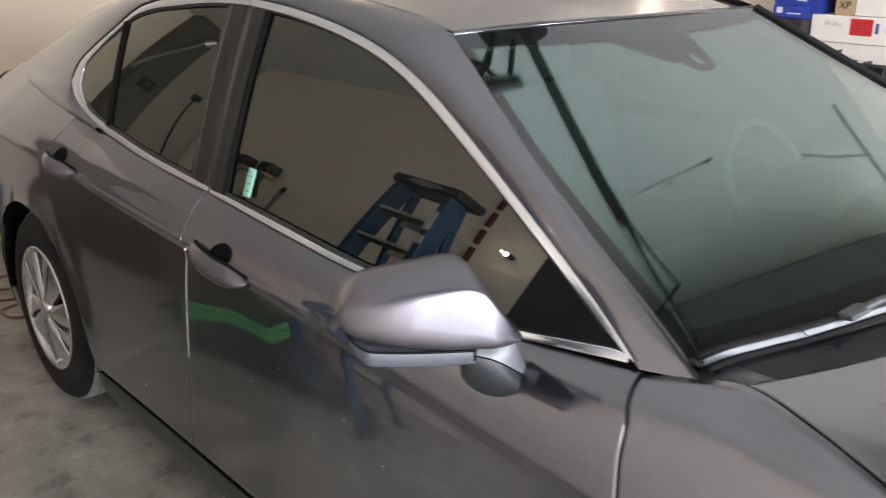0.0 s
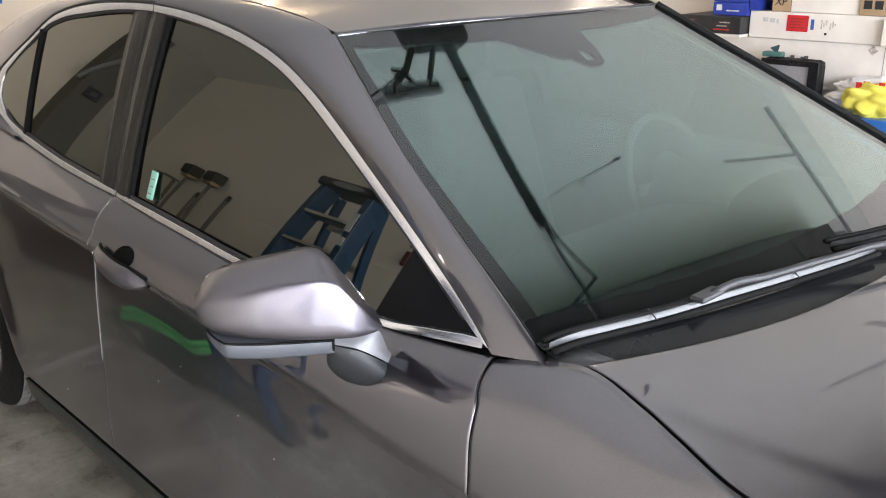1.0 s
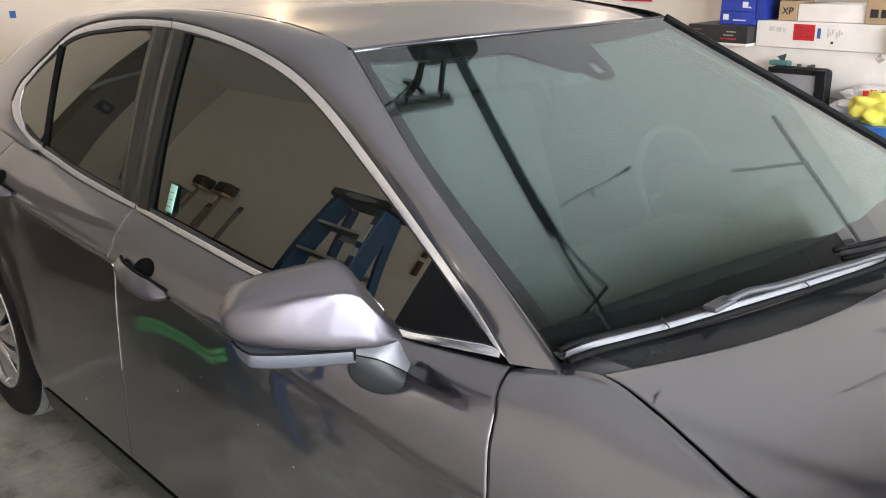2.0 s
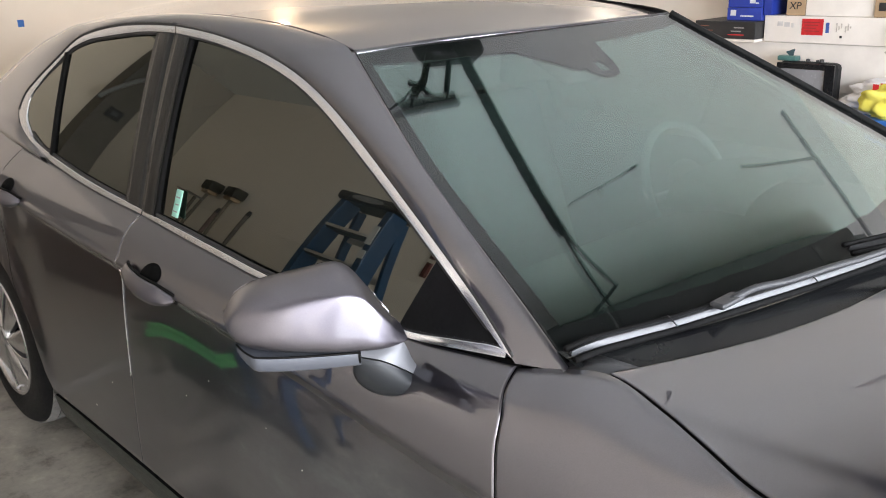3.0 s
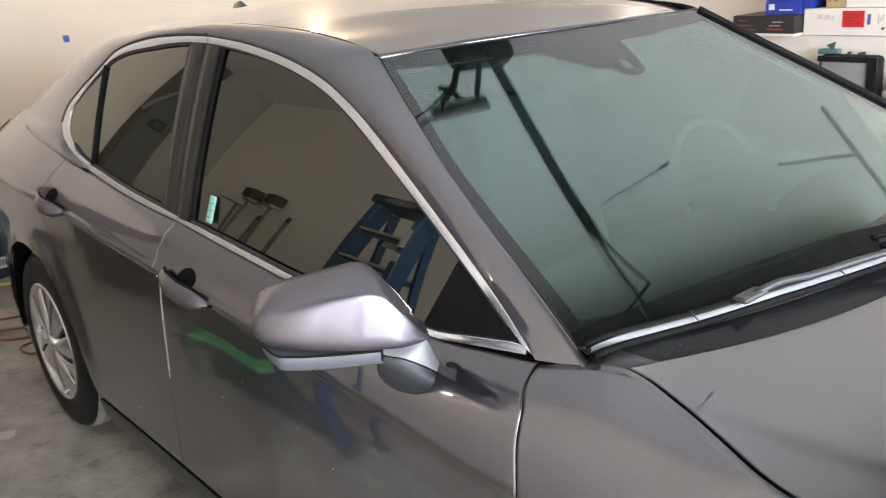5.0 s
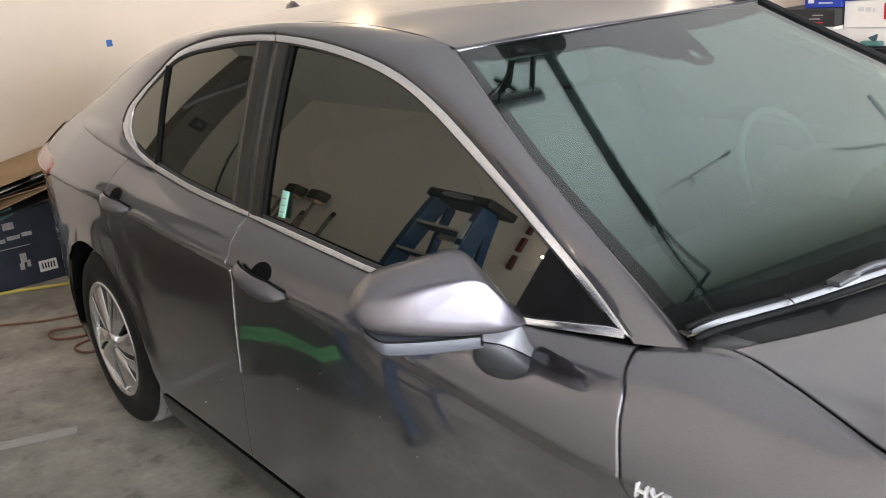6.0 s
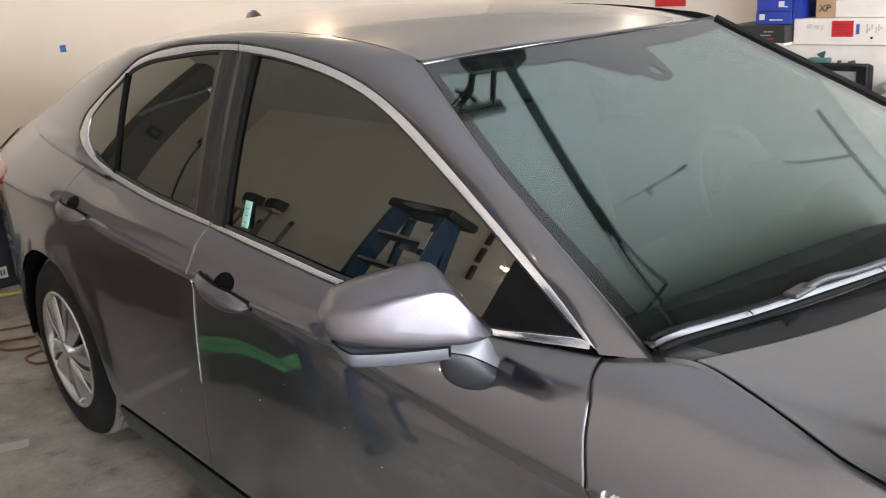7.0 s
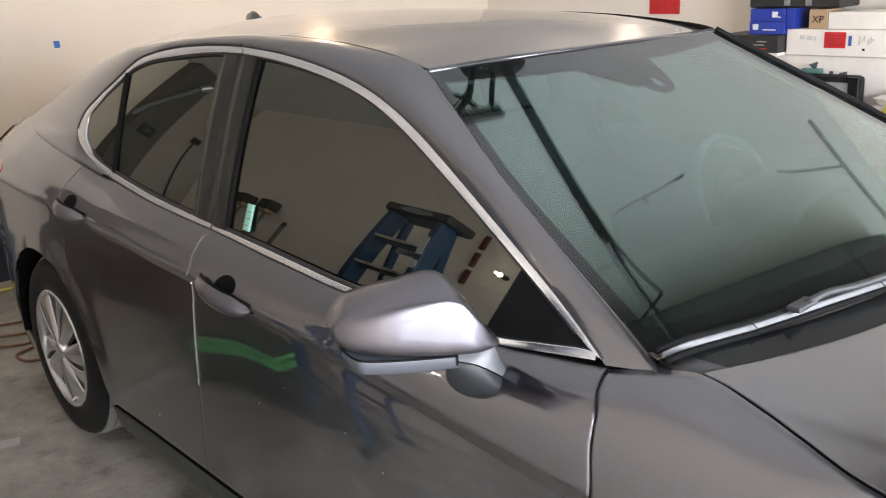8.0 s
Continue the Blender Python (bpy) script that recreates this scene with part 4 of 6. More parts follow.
# ---- door mirror ----
AX_A = np.array((-0.13, -0.24, 0)) / math.hypot(0.13, 0.24)
AX_N = np.array((0.24, -0.13, 0)) / math.hypot(0.13, 0.24)
ORIG = np.array((-0.63, -0.86, 0))
m_top = pchip([0.0, 0.016, 0.033, 0.055, 0.072, 0.086, 0.104, 0.142, 0.188, 0.215, 0.239, 0.251, 0.264, 0.276], [0.991, 1.009, 1.037, 1.068, 1.091, 1.103, 1.107, 1.102, 1.096, 1.091, 1.083, 1.076, 1.063, 1.042])
m_bot = pchip([0.0, 0.047, 0.077, 0.144, 0.20, 0.246, 0.262, 0.272, 0.276], [0.983, 0.985, 0.987, 0.991, 0.996, 1.004, 1.013, 1.026, 1.040])
m_ridge = pchip([0.0, 0.025, 0.061, 0.10, 0.2, 0.276], [0.996, 1.026, 1.072, 1.086, 1.086, 1.056])


def mirror_sections(bottom, top, deep, n=46):
    rows = []
    for a in 0.276 * (0.5 - 0.5 * np.cos(np.linspace(0, math.pi, n))):
        b, t = float(bottom(a)), float(top(a))
        d = deep * (1 - (1 - min(a / 0.07, 1)) ** 2.0 * 0.55) * (max(1 - max((a - 0.17) / 0.106, 0) ** 2.4, 0.0)) ** 0.5 + 0.002
        r = float(m_ridge(a))
        r = min(max(r, b + 0.25 * (t - b)), t - 0.12 * (t - b))
        prof = [(-0.055, t - 0.008), (-0.030, t - 0.001), (-0.012, t), (d * 0.16, t - 0.14 * (t - r)), (d * 0.50, t - 0.55 * (t - r)), (d * 0.80, r + 0.05 * (t - r)), (d * 0.89, r - 0.05 * (r - b)), (d * 0.95, r - 0.30 * (r - b)), (d * 0.99, r - 0.58 * (r - b)),
                (d, r - 0.80 * (r - b)), (d * 0.93, r - 0.94 * (r - b)), (d * 0.72, b + 0.001), (d * 0.3, b), (-0.050, b)]
        fade = min(max((a - 0.11) / 0.12, 0), 1)
        q = matched(np.c_[np.array(prof), np.zeros(len(prof))], None, 53)
        soft = q.copy()
        for _ in range(60):
            soft[4:-6] = soft[4:-6] * 0.5 + (soft[3:-7] + soft[5:-5]) * 0.25
        q = q * (1 - fade) + soft * fade
        rows.append([ORIG + AX_A * a + AX_N * nn + np.array((0, 0, zz)) for nn, zz, _ in q])
    return rows


mirror = under(new("door_mirror"), car, "metallic grey door mirror")
under(sheet("mirror_cap", mirror_sections(m_bot, m_top, 0.075), LIT_PAINT, flip=True), mirror)
low_rows = []
for a in np.linspace(0.079, 0.262, 34):
    t = float(m_bot(a)) - 0.002
    hgt = 0.0215 + 0.002 * math.sin((a - 0.08) * 15)
    e = min(1, (0.268 - a) / 0.03) ** 0.5
    d = 0.060 * min(1, a / 0.08) * e + 0.004
    low_rows.append([ORIG + AX_A * a + AX_N * nn + np.array((0, 0, zz)) for nn, zz in ((-0.05, t), (d * 0.96, t), (d * 0.99, t - 0.0006), (d, t - 0.002), (d * 0.995, t - hgt * e * 0.84), (d * 0.98, t - hgt * e * 0.93), (d * 0.94, t - hgt * e), (-0.05, t - hgt * e))])
under(sheet("mirror_base_trim", low_rows, GREY_PLASTIC, flip=True), mirror, "grey lower trim of the mirror housing")
seam = [ORIG + AX_A * a + AX_N * ((0.060 * min(1, a / 0.08) * min(1, (0.268 - a) / 0.03) ** 0.5 + 0.004) * 0.97 + 0.001) + np.array((0, 0, float(m_bot(a)) - 0.0012)) for a in np.linspace(0.079, 0.262, 40)]
tube("housing_seam", seam, 0.0017, MATT, 6, mirror)
gap_at = [ORIG + AX_A * 0.081 + AX_N * nn + np.array((0, 0, float(m_bot(0.081)) - zz)) for nn, zz in ((0.0655, 0.001), (0.0655, 0.010), (0.062, 0.018), (0.050, 0.020))]
tube("housing_seam", gap_at, 0.0020, MATT, 6, mirror)
back = [[ORIG + AX_A * a + AX_N * -0.052 + np.array((0, 0, float(m_bot(a)) * (1 - k) + float(m_top(a)) * k)) for k in np.linspace(0.06, 0.93, 8)] for a in np.linspace(0.012, 0.258, 24)]
under(sheet("mirror_glass", back, surface("silvered_glass", (0.8, 0.8, 0.8), (0.82, 0.82, 0.82), 3, 0.02, 0.0, metal=1.0)), mirror, "silvered mirror glass")
# foot: from the housing's gap down and in to the door shoulder
top_edge = np.array(spline([(-0.671, -0.926, 0.971), (-0.654, -0.893, 0.972), (-0.637, -0.862, 0.970), (-0.625, -0.845, 0.930), (-0.621, -0.832, 0.906), (-0.620, -0.822, 0.889)], 24))
mid_edge = np.array(spline([(-0.661, -0.934, 0.956), (-0.648, -0.920, 0.951), (-0.636, -0.905, 0.946), (-0.622, -0.870, 0.923), (-0.618, -0.842, 0.901), (-0.620, -0.822, 0.887)], 24))
bot_edge = np.array(spline([(-0.668, -0.934, 0.940), (-0.678, -0.925, 0.906), (-0.668, -0.905, 0.880), (-0.642, -0.880, 0.870), (-0.619, -0.850, 0.874), (-0.619, -0.824, 0.885)], 24))
rear_edge = bot_edge + np.array((-0.05, 0.05, 0.02)) * np.clip(np.linspace(2.2, 0, 24), 0, 1)[:, None]
foot_top = np.stack([top_edge * (1 - c) + mid_edge * c + AX_N * 0.002 * 4 * c * (1 - c) for c in np.linspace(0, 1, 8)], axis=1)
under(sheet("mirror_foot_cover", foot_top, surface("pale_grey_plastic", (0.13, 0.134, 0.145), (0.16, 0.164, 0.175), 8, 0.40, 0.0, metal=0.3)), mirror, "pale grey cover of the mirror foot")
foot_low = np.stack([(mid_edge - np.array((0, 0, 0.001))) * (1 - c) + bot_edge * c + AX_N * 0.016 * 4 * c * (1 - c) * np.sin(np.linspace(0.25, math.pi, 24))[:, None] for c in np.linspace(0, 1, 12)] + [bot_edge * (1 - c) + rear_edge * c for c in (0.2, 0.6, 1)], axis=1)
tube("foot_seam", mid_edge + AX_N * 0.001, 0.0012, MATT, 6, mirror)
under(sheet("mirror_foot", foot_low, surface("dark_grey_plastic", (0.016, 0.018, 0.020), (0.024, 0.027, 0.030), 8, 0.42, 0.0, Specular_IOR_Level=0.3)), mirror, "dark grey scooped mirror foot")
foot_back = np.stack([(top_edge + np.array((-0.035, 0.0, 0.0)) * np.linspace(1, 0, 24)[:, None]) * (1 - c) + rear_edge * c for c in np.linspace(0, 1, 6)], axis=1)
under(sheet("mirror_foot_back", foot_back, BLACK), mirror)
lid = np.stack([top_edge, top_edge + np.array((-0.035, 0.0, 0.0)) * np.linspace(1, 0, 24)[:, None]], axis=1)
under(sheet("mirror_foot_lid", lid, BLACK), mirror)
mirror_l = under(new("door_mirror"), car, "metallic grey door mirror")
for child in list(mirror.children):
    m2 = mirrored(child)
    m2.data.transform(Matrix.Translation((-0.05, -0.03, -0.055)))
    m2.parent = mirror_l

# ---- wheels ----
def revolve(profile, n, cx, y0, cz, sgn=1):
    """A surface of revolution about the axle: profile of (radius, offset outwards)."""
    return np.array([[(cx + r * math.cos(a), y0 - o * sgn, cz + r * math.sin(a)) for r, o in profile] for a in np.linspace(0, 2 * math.pi, n + 1)])


def wheel(x, cz=0.315, big=1.031):
    w = under(new("wheel"), car, "black tyre with a silver ten-spoke wheel cover")
    y = -0.868
    tyre = [(0.218, -0.004), (0.224, 0.004), (0.250, 0.008), (0.285, 0.006), (0.310, -0.004), (0.322, -0.016), (0.328, -0.028), (0.333, -0.050), (0.335, -0.070), (0.335, -0.14), (0.330, -0.18), (0.31, -0.20), (0.22, -0.20)]
    under(sheet("tyre", revolve([(r * big, o) for r, o in tyre], 96, x, y, cz), RUBBER, flip=True), w)
    # tread blocks between three grooves
    verts, faces = [], []
    for gy0, gy1 in ((-0.030, -0.058), (-0.064, -0.092), (-0.098, -0.126), (-0.132, -0.160)):
        for a in np.linspace(0, 2 * math.pi, 72, endpoint=False):
            b0 = len(verts)
            for r in (0.331, 0.3385):
                for aa, oo in ((a, gy0), (a + 0.076, gy0), (a + 0.076 + 0.02, gy1), (a + 0.02, gy1)):
                    rr = (r - (0.004 if gy0 > -0.04 and oo == gy0 else 0)) * big
                    verts.append((x + rr * math.cos(aa), y - oo, cz + rr * math.sin(aa)))
            faces += [(b0 + 4, b0 + 5, b0 + 6, b0 + 7), (b0, b0 + 4, b0 + 7, b0 + 3), (b0 + 1, b0 + 2, b0 + 6, b0 + 5), (b0, b0 + 1, b0 + 5, b0 + 4), (b0 + 3, b0 + 7, b0 + 6, b0 + 2)]
    under(mesh_ob("tread", verts, faces, TREAD, smooth=False), w)
    rim = [(0.196, -0.03), (0.200, -0.004), (0.208, 0.006), (0.215, 0.007), (0.219, 0.003), (0.220, -0.008)]
    under(sheet("rim_ring", revolve([(r * big, o) for r, o in rim], 96, x, y, cz), SILVER, flip=True), w)
    under(sheet("brake_backing", revolve([(0.0, -0.045), (0.21, -0.045)], 48, x, y, cz), DARK, flip=True), w)
    for k in range(10):                       # paired, twisted spokes
        a0 = 2 * math.pi * k / 10 + 0.12
        tw = 0.17 if k % 2 else 0.06
        rows = []
        for s in np.linspace(0, 1, 12):
            r = 0.035 + 0.174 * s
            wid = (0.024 + 0.082 * s) * (0.82 if k % 2 else 1.0)
            a = a0 + tw * s * s
            out = 0.012 - 0.010 * s + 0.004 * math.sin(math.pi * s)
            rows.append([(x + r * math.cos(a) - math.sin(a) * t * wid, y - (out - o), cz + r * math.sin(a) + math.cos(a) * t * wid)
                         for t, o in (((-0.5, 0.032), (-0.5, 0.003), (-0.40, 0.0), (0.0, 0.006), (0.40, 0.015), (0.5, 0.019), (0.5, 0.036)) if k % 2 == 0 else ((-0.5, 0.034), (-0.5, 0.016), (-0.40, 0.012), (0.0, 0.005), (0.40, 0.0), (0.5, 0.003), (0.5, 0.032)))])
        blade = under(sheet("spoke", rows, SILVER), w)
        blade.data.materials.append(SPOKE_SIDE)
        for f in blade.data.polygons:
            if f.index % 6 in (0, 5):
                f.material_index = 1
    under(sheet("hub_cap", revolve([(0.0, 0.017), (0.018, 0.0165), (0.030, 0.014), (0.036, 0.008), (0.038, -0.02)], 32, x, y, cz), SILVER, flip=True), w)
    under(part("valve", rod(((x + 0.06, y + 0.004, 0.140), (x + 0.064, y - 0.016, 0.130), 0.004)), ALUMINIUM, None), w)
    liner = [[(x + 0.42 * math.cos(a), yy, HUB_Z + 0.41 * math.sin(a)) for yy in (-0.868, -0.60)] for a in np.linspace(-0.1, math.pi + 0.1, 40)]
    under(sheet("arch_liner", liner, DARK), car)
    inner = [[(x + r * math.cos(a), -0.60, HUB_Z + r * math.sin(a)) for r in (0.0, 0.43)] for a in np.linspace(0, 2 * math.pi, 40)]
    under(sheet("arch_back", inner, DARK), car)
    return w


for wx in (AXLE_R - 0.012, AXLE_F):
    w = wheel(wx)
    twin = under(new("wheel"), car, "black tyre with a silver ten-spoke wheel cover")
    for child in list(w.children):
        m2 = mirrored(child)
        m2.parent = twin

# ---- rear end ----
trunk_rows = []
for s in np.linspace(0, 1, 40):
    row = []
    for u in np.linspace(-1, 1, 41):
        line = pchip([0, 0.35, 0.5, 0.8, 0.9, 1.0], [(-2.72, 1.392, 0.555), (-3.12, 1.170, 0.590), (-3.25, 1.118, 0.610), (-3.46, 1.096, 0.62), (-3.57, 1.060, 0.60), (-3.59, 0.98, 0.59)])(s)
        x, z, ye = line
        row.append((x + 0.05 * (1 - u * u) * (0.4 - s), ye * u, z + 0.012 * (1 - u * u) - 0.03 * abs(u) ** 4))
    trunk_rows.append(row)
under(sheet("trunk_lid", np.array(trunk_rows)[14:], PAINT), car)
under(sheet("rear_window", np.array(trunk_rows)[:15], pane_glass("rear_glass", (0.22, 0.24, 0.22), 1.6, 0.004)), car)
rear_rows = []
right_edge = flank(np.full(60, -3.58), np.linspace(0, 1, 60))
for w in np.linspace(0, 1, 60):
    a = math.pi * w
    row = []
    for p in right_edge:
        sx = abs(math.sin(a)) ** 0.55
        row.append((p[0] - (0.180 - 0.115 * np.clip((p[2] - 0.6) / 0.4, 0, 1)) * sx, p[1] * math.copysign(abs(math.cos(a)) ** 0.45, math.cos(a)), p[2]))
    rear_rows.append(row)
under(sheet("rear_bumper", rear_rows, PAINT), car)
for s in (1, -1):
    lens = []
    for a in np.linspace(0.06, 0.95, 24):
        row = []
        for p in flank(np.full(14, -3.58), np.linspace(0.80, 0.985, 14)):
            sx = abs(math.sin(a)) ** 0.55
            row.append((p[0] - (0.180 - 0.115 * np.clip((p[2] - 0.6) / 0.4, 0, 1)) * sx - 0.004, s * (p[1] * abs(math.cos(a)) ** 0.45 - 0.006), p[2]))
        lens.append(row)
    under(sheet("tail_light", lens, RED_LENS, flip=s < 0), car, "red wrap-around tail light")
    corner = []
    for k in np.linspace(0, 1, 22):
        x = -3.605 + 0.435 * k
        mid, half = 0.912 + 0.028 * k, (0.074 - 0.040 * k) * math.sqrt(max(0.0, 1 - max(0.0, (k - 0.7) / 0.3) ** 2)) + 0.001
        row = []
        for w in np.linspace(-1, 1, 11):
            q = flank_at(max(x, -3.57), mid + half * w)
            row.append((x, s * (q[1] - 0.007 * (1 - w ** 6) * min(1, (1 - k) / 0.08) + 0.002 + 0.05 * max(0.0, -3.57 - x)), mid + half * w))
        corner.append(row)
    under(sheet("tail_light_corner", corner, RED_LENS, flip=s > 0), car, "red corner lens of the tail light")

# ---- front end ----
front_rows = []
edge_f = flank(np.full(50, 0.78), np.linspace(0, 1, 50))
for w in np.linspace(0, 1, 60):
    a = math.pi * w
    row = []
    for p in edge_f:
        sx = abs(math.sin(a)) ** 0.6
        row.append((p[0] + (0.20 - 0.09 * np.clip((p[2] - 0.55) / 0.25, 0, 1)) * sx, p[1] * math.copysign(abs(math.cos(a)) ** 0.5, math.cos(a)), p[2]))
    front_rows.append(row)
under(sheet("front_bumper", front_rows, PAINT, flip=True), car)
for s in (1, -1):
    lens = []
    for a in np.linspace(0.10, 1.0, 24):
        row = []
        for p in flank(np.full(12, 0.78), np.linspace(0.72, 0.97, 12)):
            sx = abs(math.sin(a)) ** 0.6
            row.append((p[0] + (0.20 - 0.09 * np.clip((p[2] - 0.55) / 0.25, 0, 1)) * sx + 0.004, s * (p[1] * abs(math.cos(a)) ** 0.5 - 0.004), p[2]))
        lens.append(row)
    under(sheet("headlight", lens, CLEAR_LENS, flip=s > 0), car, "clear headlight lens")
under(part("grille", box(*[(0.955, 0.985, -0.42, 0.42, 0.30 + 0.05 * k, 0.325 + 0.05 * k) for k in range(5)]), BLACK, None, bevel=0.004), car, "black slatted front grille")
under(part("underbody", box((-3.5, 0.75, -0.58, 0.58, 0.17, 0.24), (-2.40, -0.48, -0.80, 0.80, 0.17, 0.24)), DARK, None), car)

# ---- roof antenna ----
fin = [[(-2.60 - 0.17 * s, yy * (0.030 * (1 - 0.2 * s)) * (1 - k) ** 0.6, 1.405 + 0.066 * k * min(1, 0.12 + 1.3 * s) * (1 if s < 0.9 else 0.9)) for k, yy in ((0, -1), (0.5, -1), (0.85, -1), (1, 0), (0.85, 1), (0.5, 1), (0, 1))] for s in np.linspace(0, 1, 16)]
under(sheet("antenna", fin, PAINT), car, "grey shark-fin roof antenna")

# ---- wipers ----
BLADE = surface("satin_blade", (0.050, 0.052, 0.056), (0.066, 0.068, 0.073), 5, 0.40, 0.0, metal=0.2, vary=0.02, fine=12)
ARM = surface("dark_arm_paint", (0.030, 0.031, 0.033), (0.045, 0.046, 0.049), 5, 0.45, 0.0, Specular_IOR_Level=0.25)
EDGE = surface("blade_rubber_black", (0.004, 0.004, 0.004), (0.007, 0.007, 0.007), 5, 0.8, 0.0, Specular_IOR_Level=0.1)


def wiper(points, w0, label, mat):
    line = np.array(spline(points, 50))
    w = under(new("wiper"), car, label)
    tan = np.gradient(line, axis=0)
    tan /= np.linalg.norm(tan, axis=1)[:, None]
    up = np.array((0.46, 0, 0.89))
    acr = np.cross(tan, up)
    width = w0 * np.clip(np.minimum(np.linspace(0.25, 9, 50), np.linspace(9, 0.4, 50)), 0, 1)
    g = [[line[i] + acr[i] * width[i] * a + up * b for a, b in ((-0.62, -0.004), (-0.60, 0.0015), (-0.20, 0.0020), (-0.17, 0.0024), (-0.08, 0.0062), (-0.05, 0.0064), (0.0, 0.0060), (0.46, -0.0020), (0.5, -0.004))] for i in range(50)]
    under(sheet("blade_spoiler", g, mat, flip=False), w)
    tube("blade_rubber", line - up * 0.002 - acr * 0.012, 0.0055, EDGE, 6, w)
    tube("blade_rubber", line - up * 0.002 + acr * 0.012, 0.0055, EDGE, 6, w)
    return w, line, acr, up


wp, wl, wa, wu = wiper([(-0.364, -0.760, 0.994), (-0.356, -0.72, 0.997), (-0.341, -0.64, 0.994), (-0.322, -0.56, 0.992), (-0.302, -0.46, 0.991), (-0.288, -0.38, 0.990), (-0.270, -0.28, 0.988), (-0.244, -0.12, 0.985), (-0.222, 0.05, 0.982)], 0.021, "silver-grey flat windshield wiper at rest", BLADE)
tube("wiper_arm", spline([(-0.296, -0.43, 1.000), (-0.288, -0.39, 1.008), (-0.268, -0.30, 1.005), (-0.235, -0.12, 1.002), (-0.180, 0.08, 0.992), (-0.150, 0.14, 0.965)], 30), 0.0065, ARM, 8, wp)
part("arm_clip", box((-0.312, -0.285, -0.47, -0.40, 0.996, 1.006)), ARM, wp, bevel=0.004)
for k in (12, 33):
    tube("blade_joint", [wl[k] + wa[k] * a * 0.0125 + wu * 0.0075 for a in np.linspace(-1, 1, 6)], 0.0012, BLACK, 6, wp)
wp2, *_ = wiper([(-0.268, -0.05, 1.004), (-0.235, 0.10, 0.999), (-0.215, 0.28, 0.994), (-0.225, 0.48, 0.992), (-0.262, 0.66, 0.992)], 0.024, "black flat windshield wiper at rest", MATT)
tube("wiper_arm", spline([(-0.215, 0.28, 1.014), (-0.190, 0.45, 1.008), (-0.190, 0.58, 0.985), (-0.200, 0.62, 0.965)], 20), 0.008, BLACK, 8, wp2)

# ---- interior seen through the windshield ----
dash_rows = []
for x, z in ((-0.22, 0.93), (-0.45, 0.945), (-0.68, 0.95), (-0.80, 0.93), (-0.86, 0.88), (-0.86, 0.70)):
    dash_rows.append([(x + 0.10 * (y / 0.72) ** 2 * -1 * (x > -0.6), y, z - 0.012 * (y / 0.72) ** 2) for y in np.linspace(-0.72, 0.72, 30)])
under(sheet("dashboard", dash_rows, DASH), car, "dark textured dashboard")
hood_arc = [[(x, 0.41 + 0.21 * math.cos(a), 0.925 + (0.105 - 0.18 * abs(x + 0.74)) * math.sin(a) ** 0.6) for a in np.linspace(0, math.pi, 24)] for x in np.linspace(-0.84, -0.62, 8)]
under(sheet("instrument_hood", hood_arc, DASH, (0, 0, -1), 0.01), car, "dark hood over the instruments")
under(part("cabin_floor", box((-2.6, -0.4, -0.74, 0.74, 0.25, 0.30)), DARK, None), car)


for s in (1, -1):
    card = np.array([[(x, s * (-glass_y(max(z, 0.96)) - 0.050), z) for x in np.linspace(-0.46, -2.60, 30)] for z in np.linspace(0.35, 1.0, 8)])
    under(sheet("door_card", card, DASH, flip=s < 0), car, "dark inner door lining")
    for x0, x1 in ((-1.66, -1.86),):
        post = np.array([[(x, s * (-glass_y(z) - 0.030), z) for x in np.linspace(x0, x1, 4)] for z in np.linspace(0.95, 1.36, 10)])
        under(sheet("pillar_lining", post, DASH, flip=s < 0), car, "dark inner pillar lining")


def seat(y0, x0, w=0.50):
    st = under(new("front_seat"), car, "dark fabric seat with headrest")
    part("seat_cushion", box((x0 - 0.05, x0 + 0.48, y0 - w / 2, y0 + w / 2, 0.42, 0.60)), FABRIC, st, smooth=True, bevel=0.05)
    bm = box((-0.07, 0.07, -w / 2 + 0.01, w / 2 - 0.01, 0, 0.64))
    bm.transform(pose(x0 - 0.02, y0, 0.52, 0, -20, 0))
    part("seat_back", bm, FABRIC, st, smooth=True, bevel=0.045)
    bm = box((-0.05, 0.05, -0.13, 0.13, 0.66, 0.85))
    bm.transform(pose(x0 - 0.02, y0, 0.52, 0, -20, 0))
    part("headrest", bm, FABRIC, st, smooth=True, bevel=0.035)
    return st


seat(-0.37, -1.45), seat(0.37, -1.45)
rear_seat = under(new("rear_seat"), car, "dark fabric rear bench")
part("seat_cushion", box((-2.45, -1.95, -0.64, 0.64, 0.40, 0.60)), FABRIC, rear_seat, smooth=True, bevel=0.05)
bm = box((-0.08, 0.08, -0.64, 0.64, 0, 0.60))
bm.transform(pose(-2.43, 0, 0.50, 0, -24, 0))
part("seat_back", bm, FABRIC, rear_seat, smooth=True, bevel=0.05)
wheel_c = np.array((-0.90, 0.41, 0.93))
tilt = Matrix.Rotation(radians(65), 3, "Y")
ring = [wheel_c + np.array(tilt @ Vector((0.185 * math.cos(a), 0.185 * math.sin(a), 0))) for a in np.linspace(0, 2 * math.pi, 49)]
sw = under(new("steering_wheel"), car, "dark leather steering wheel")
tube("rim", ring, 0.012, surface("worn_leather", (0.065, 0.065, 0.065), (0.085, 0.085, 0.085), 20, 0.30, 0.05), 10, sw)
bm = bmesh.new()
bmesh.ops.create_uvsphere(bm, u_segments=20, v_segments=10, radius=1, matrix=Matrix.Translation(wheel_c) @ tilt.to_4x4() @ Matrix.Diagonal((0.085, 0.09, 0.03, 1)))
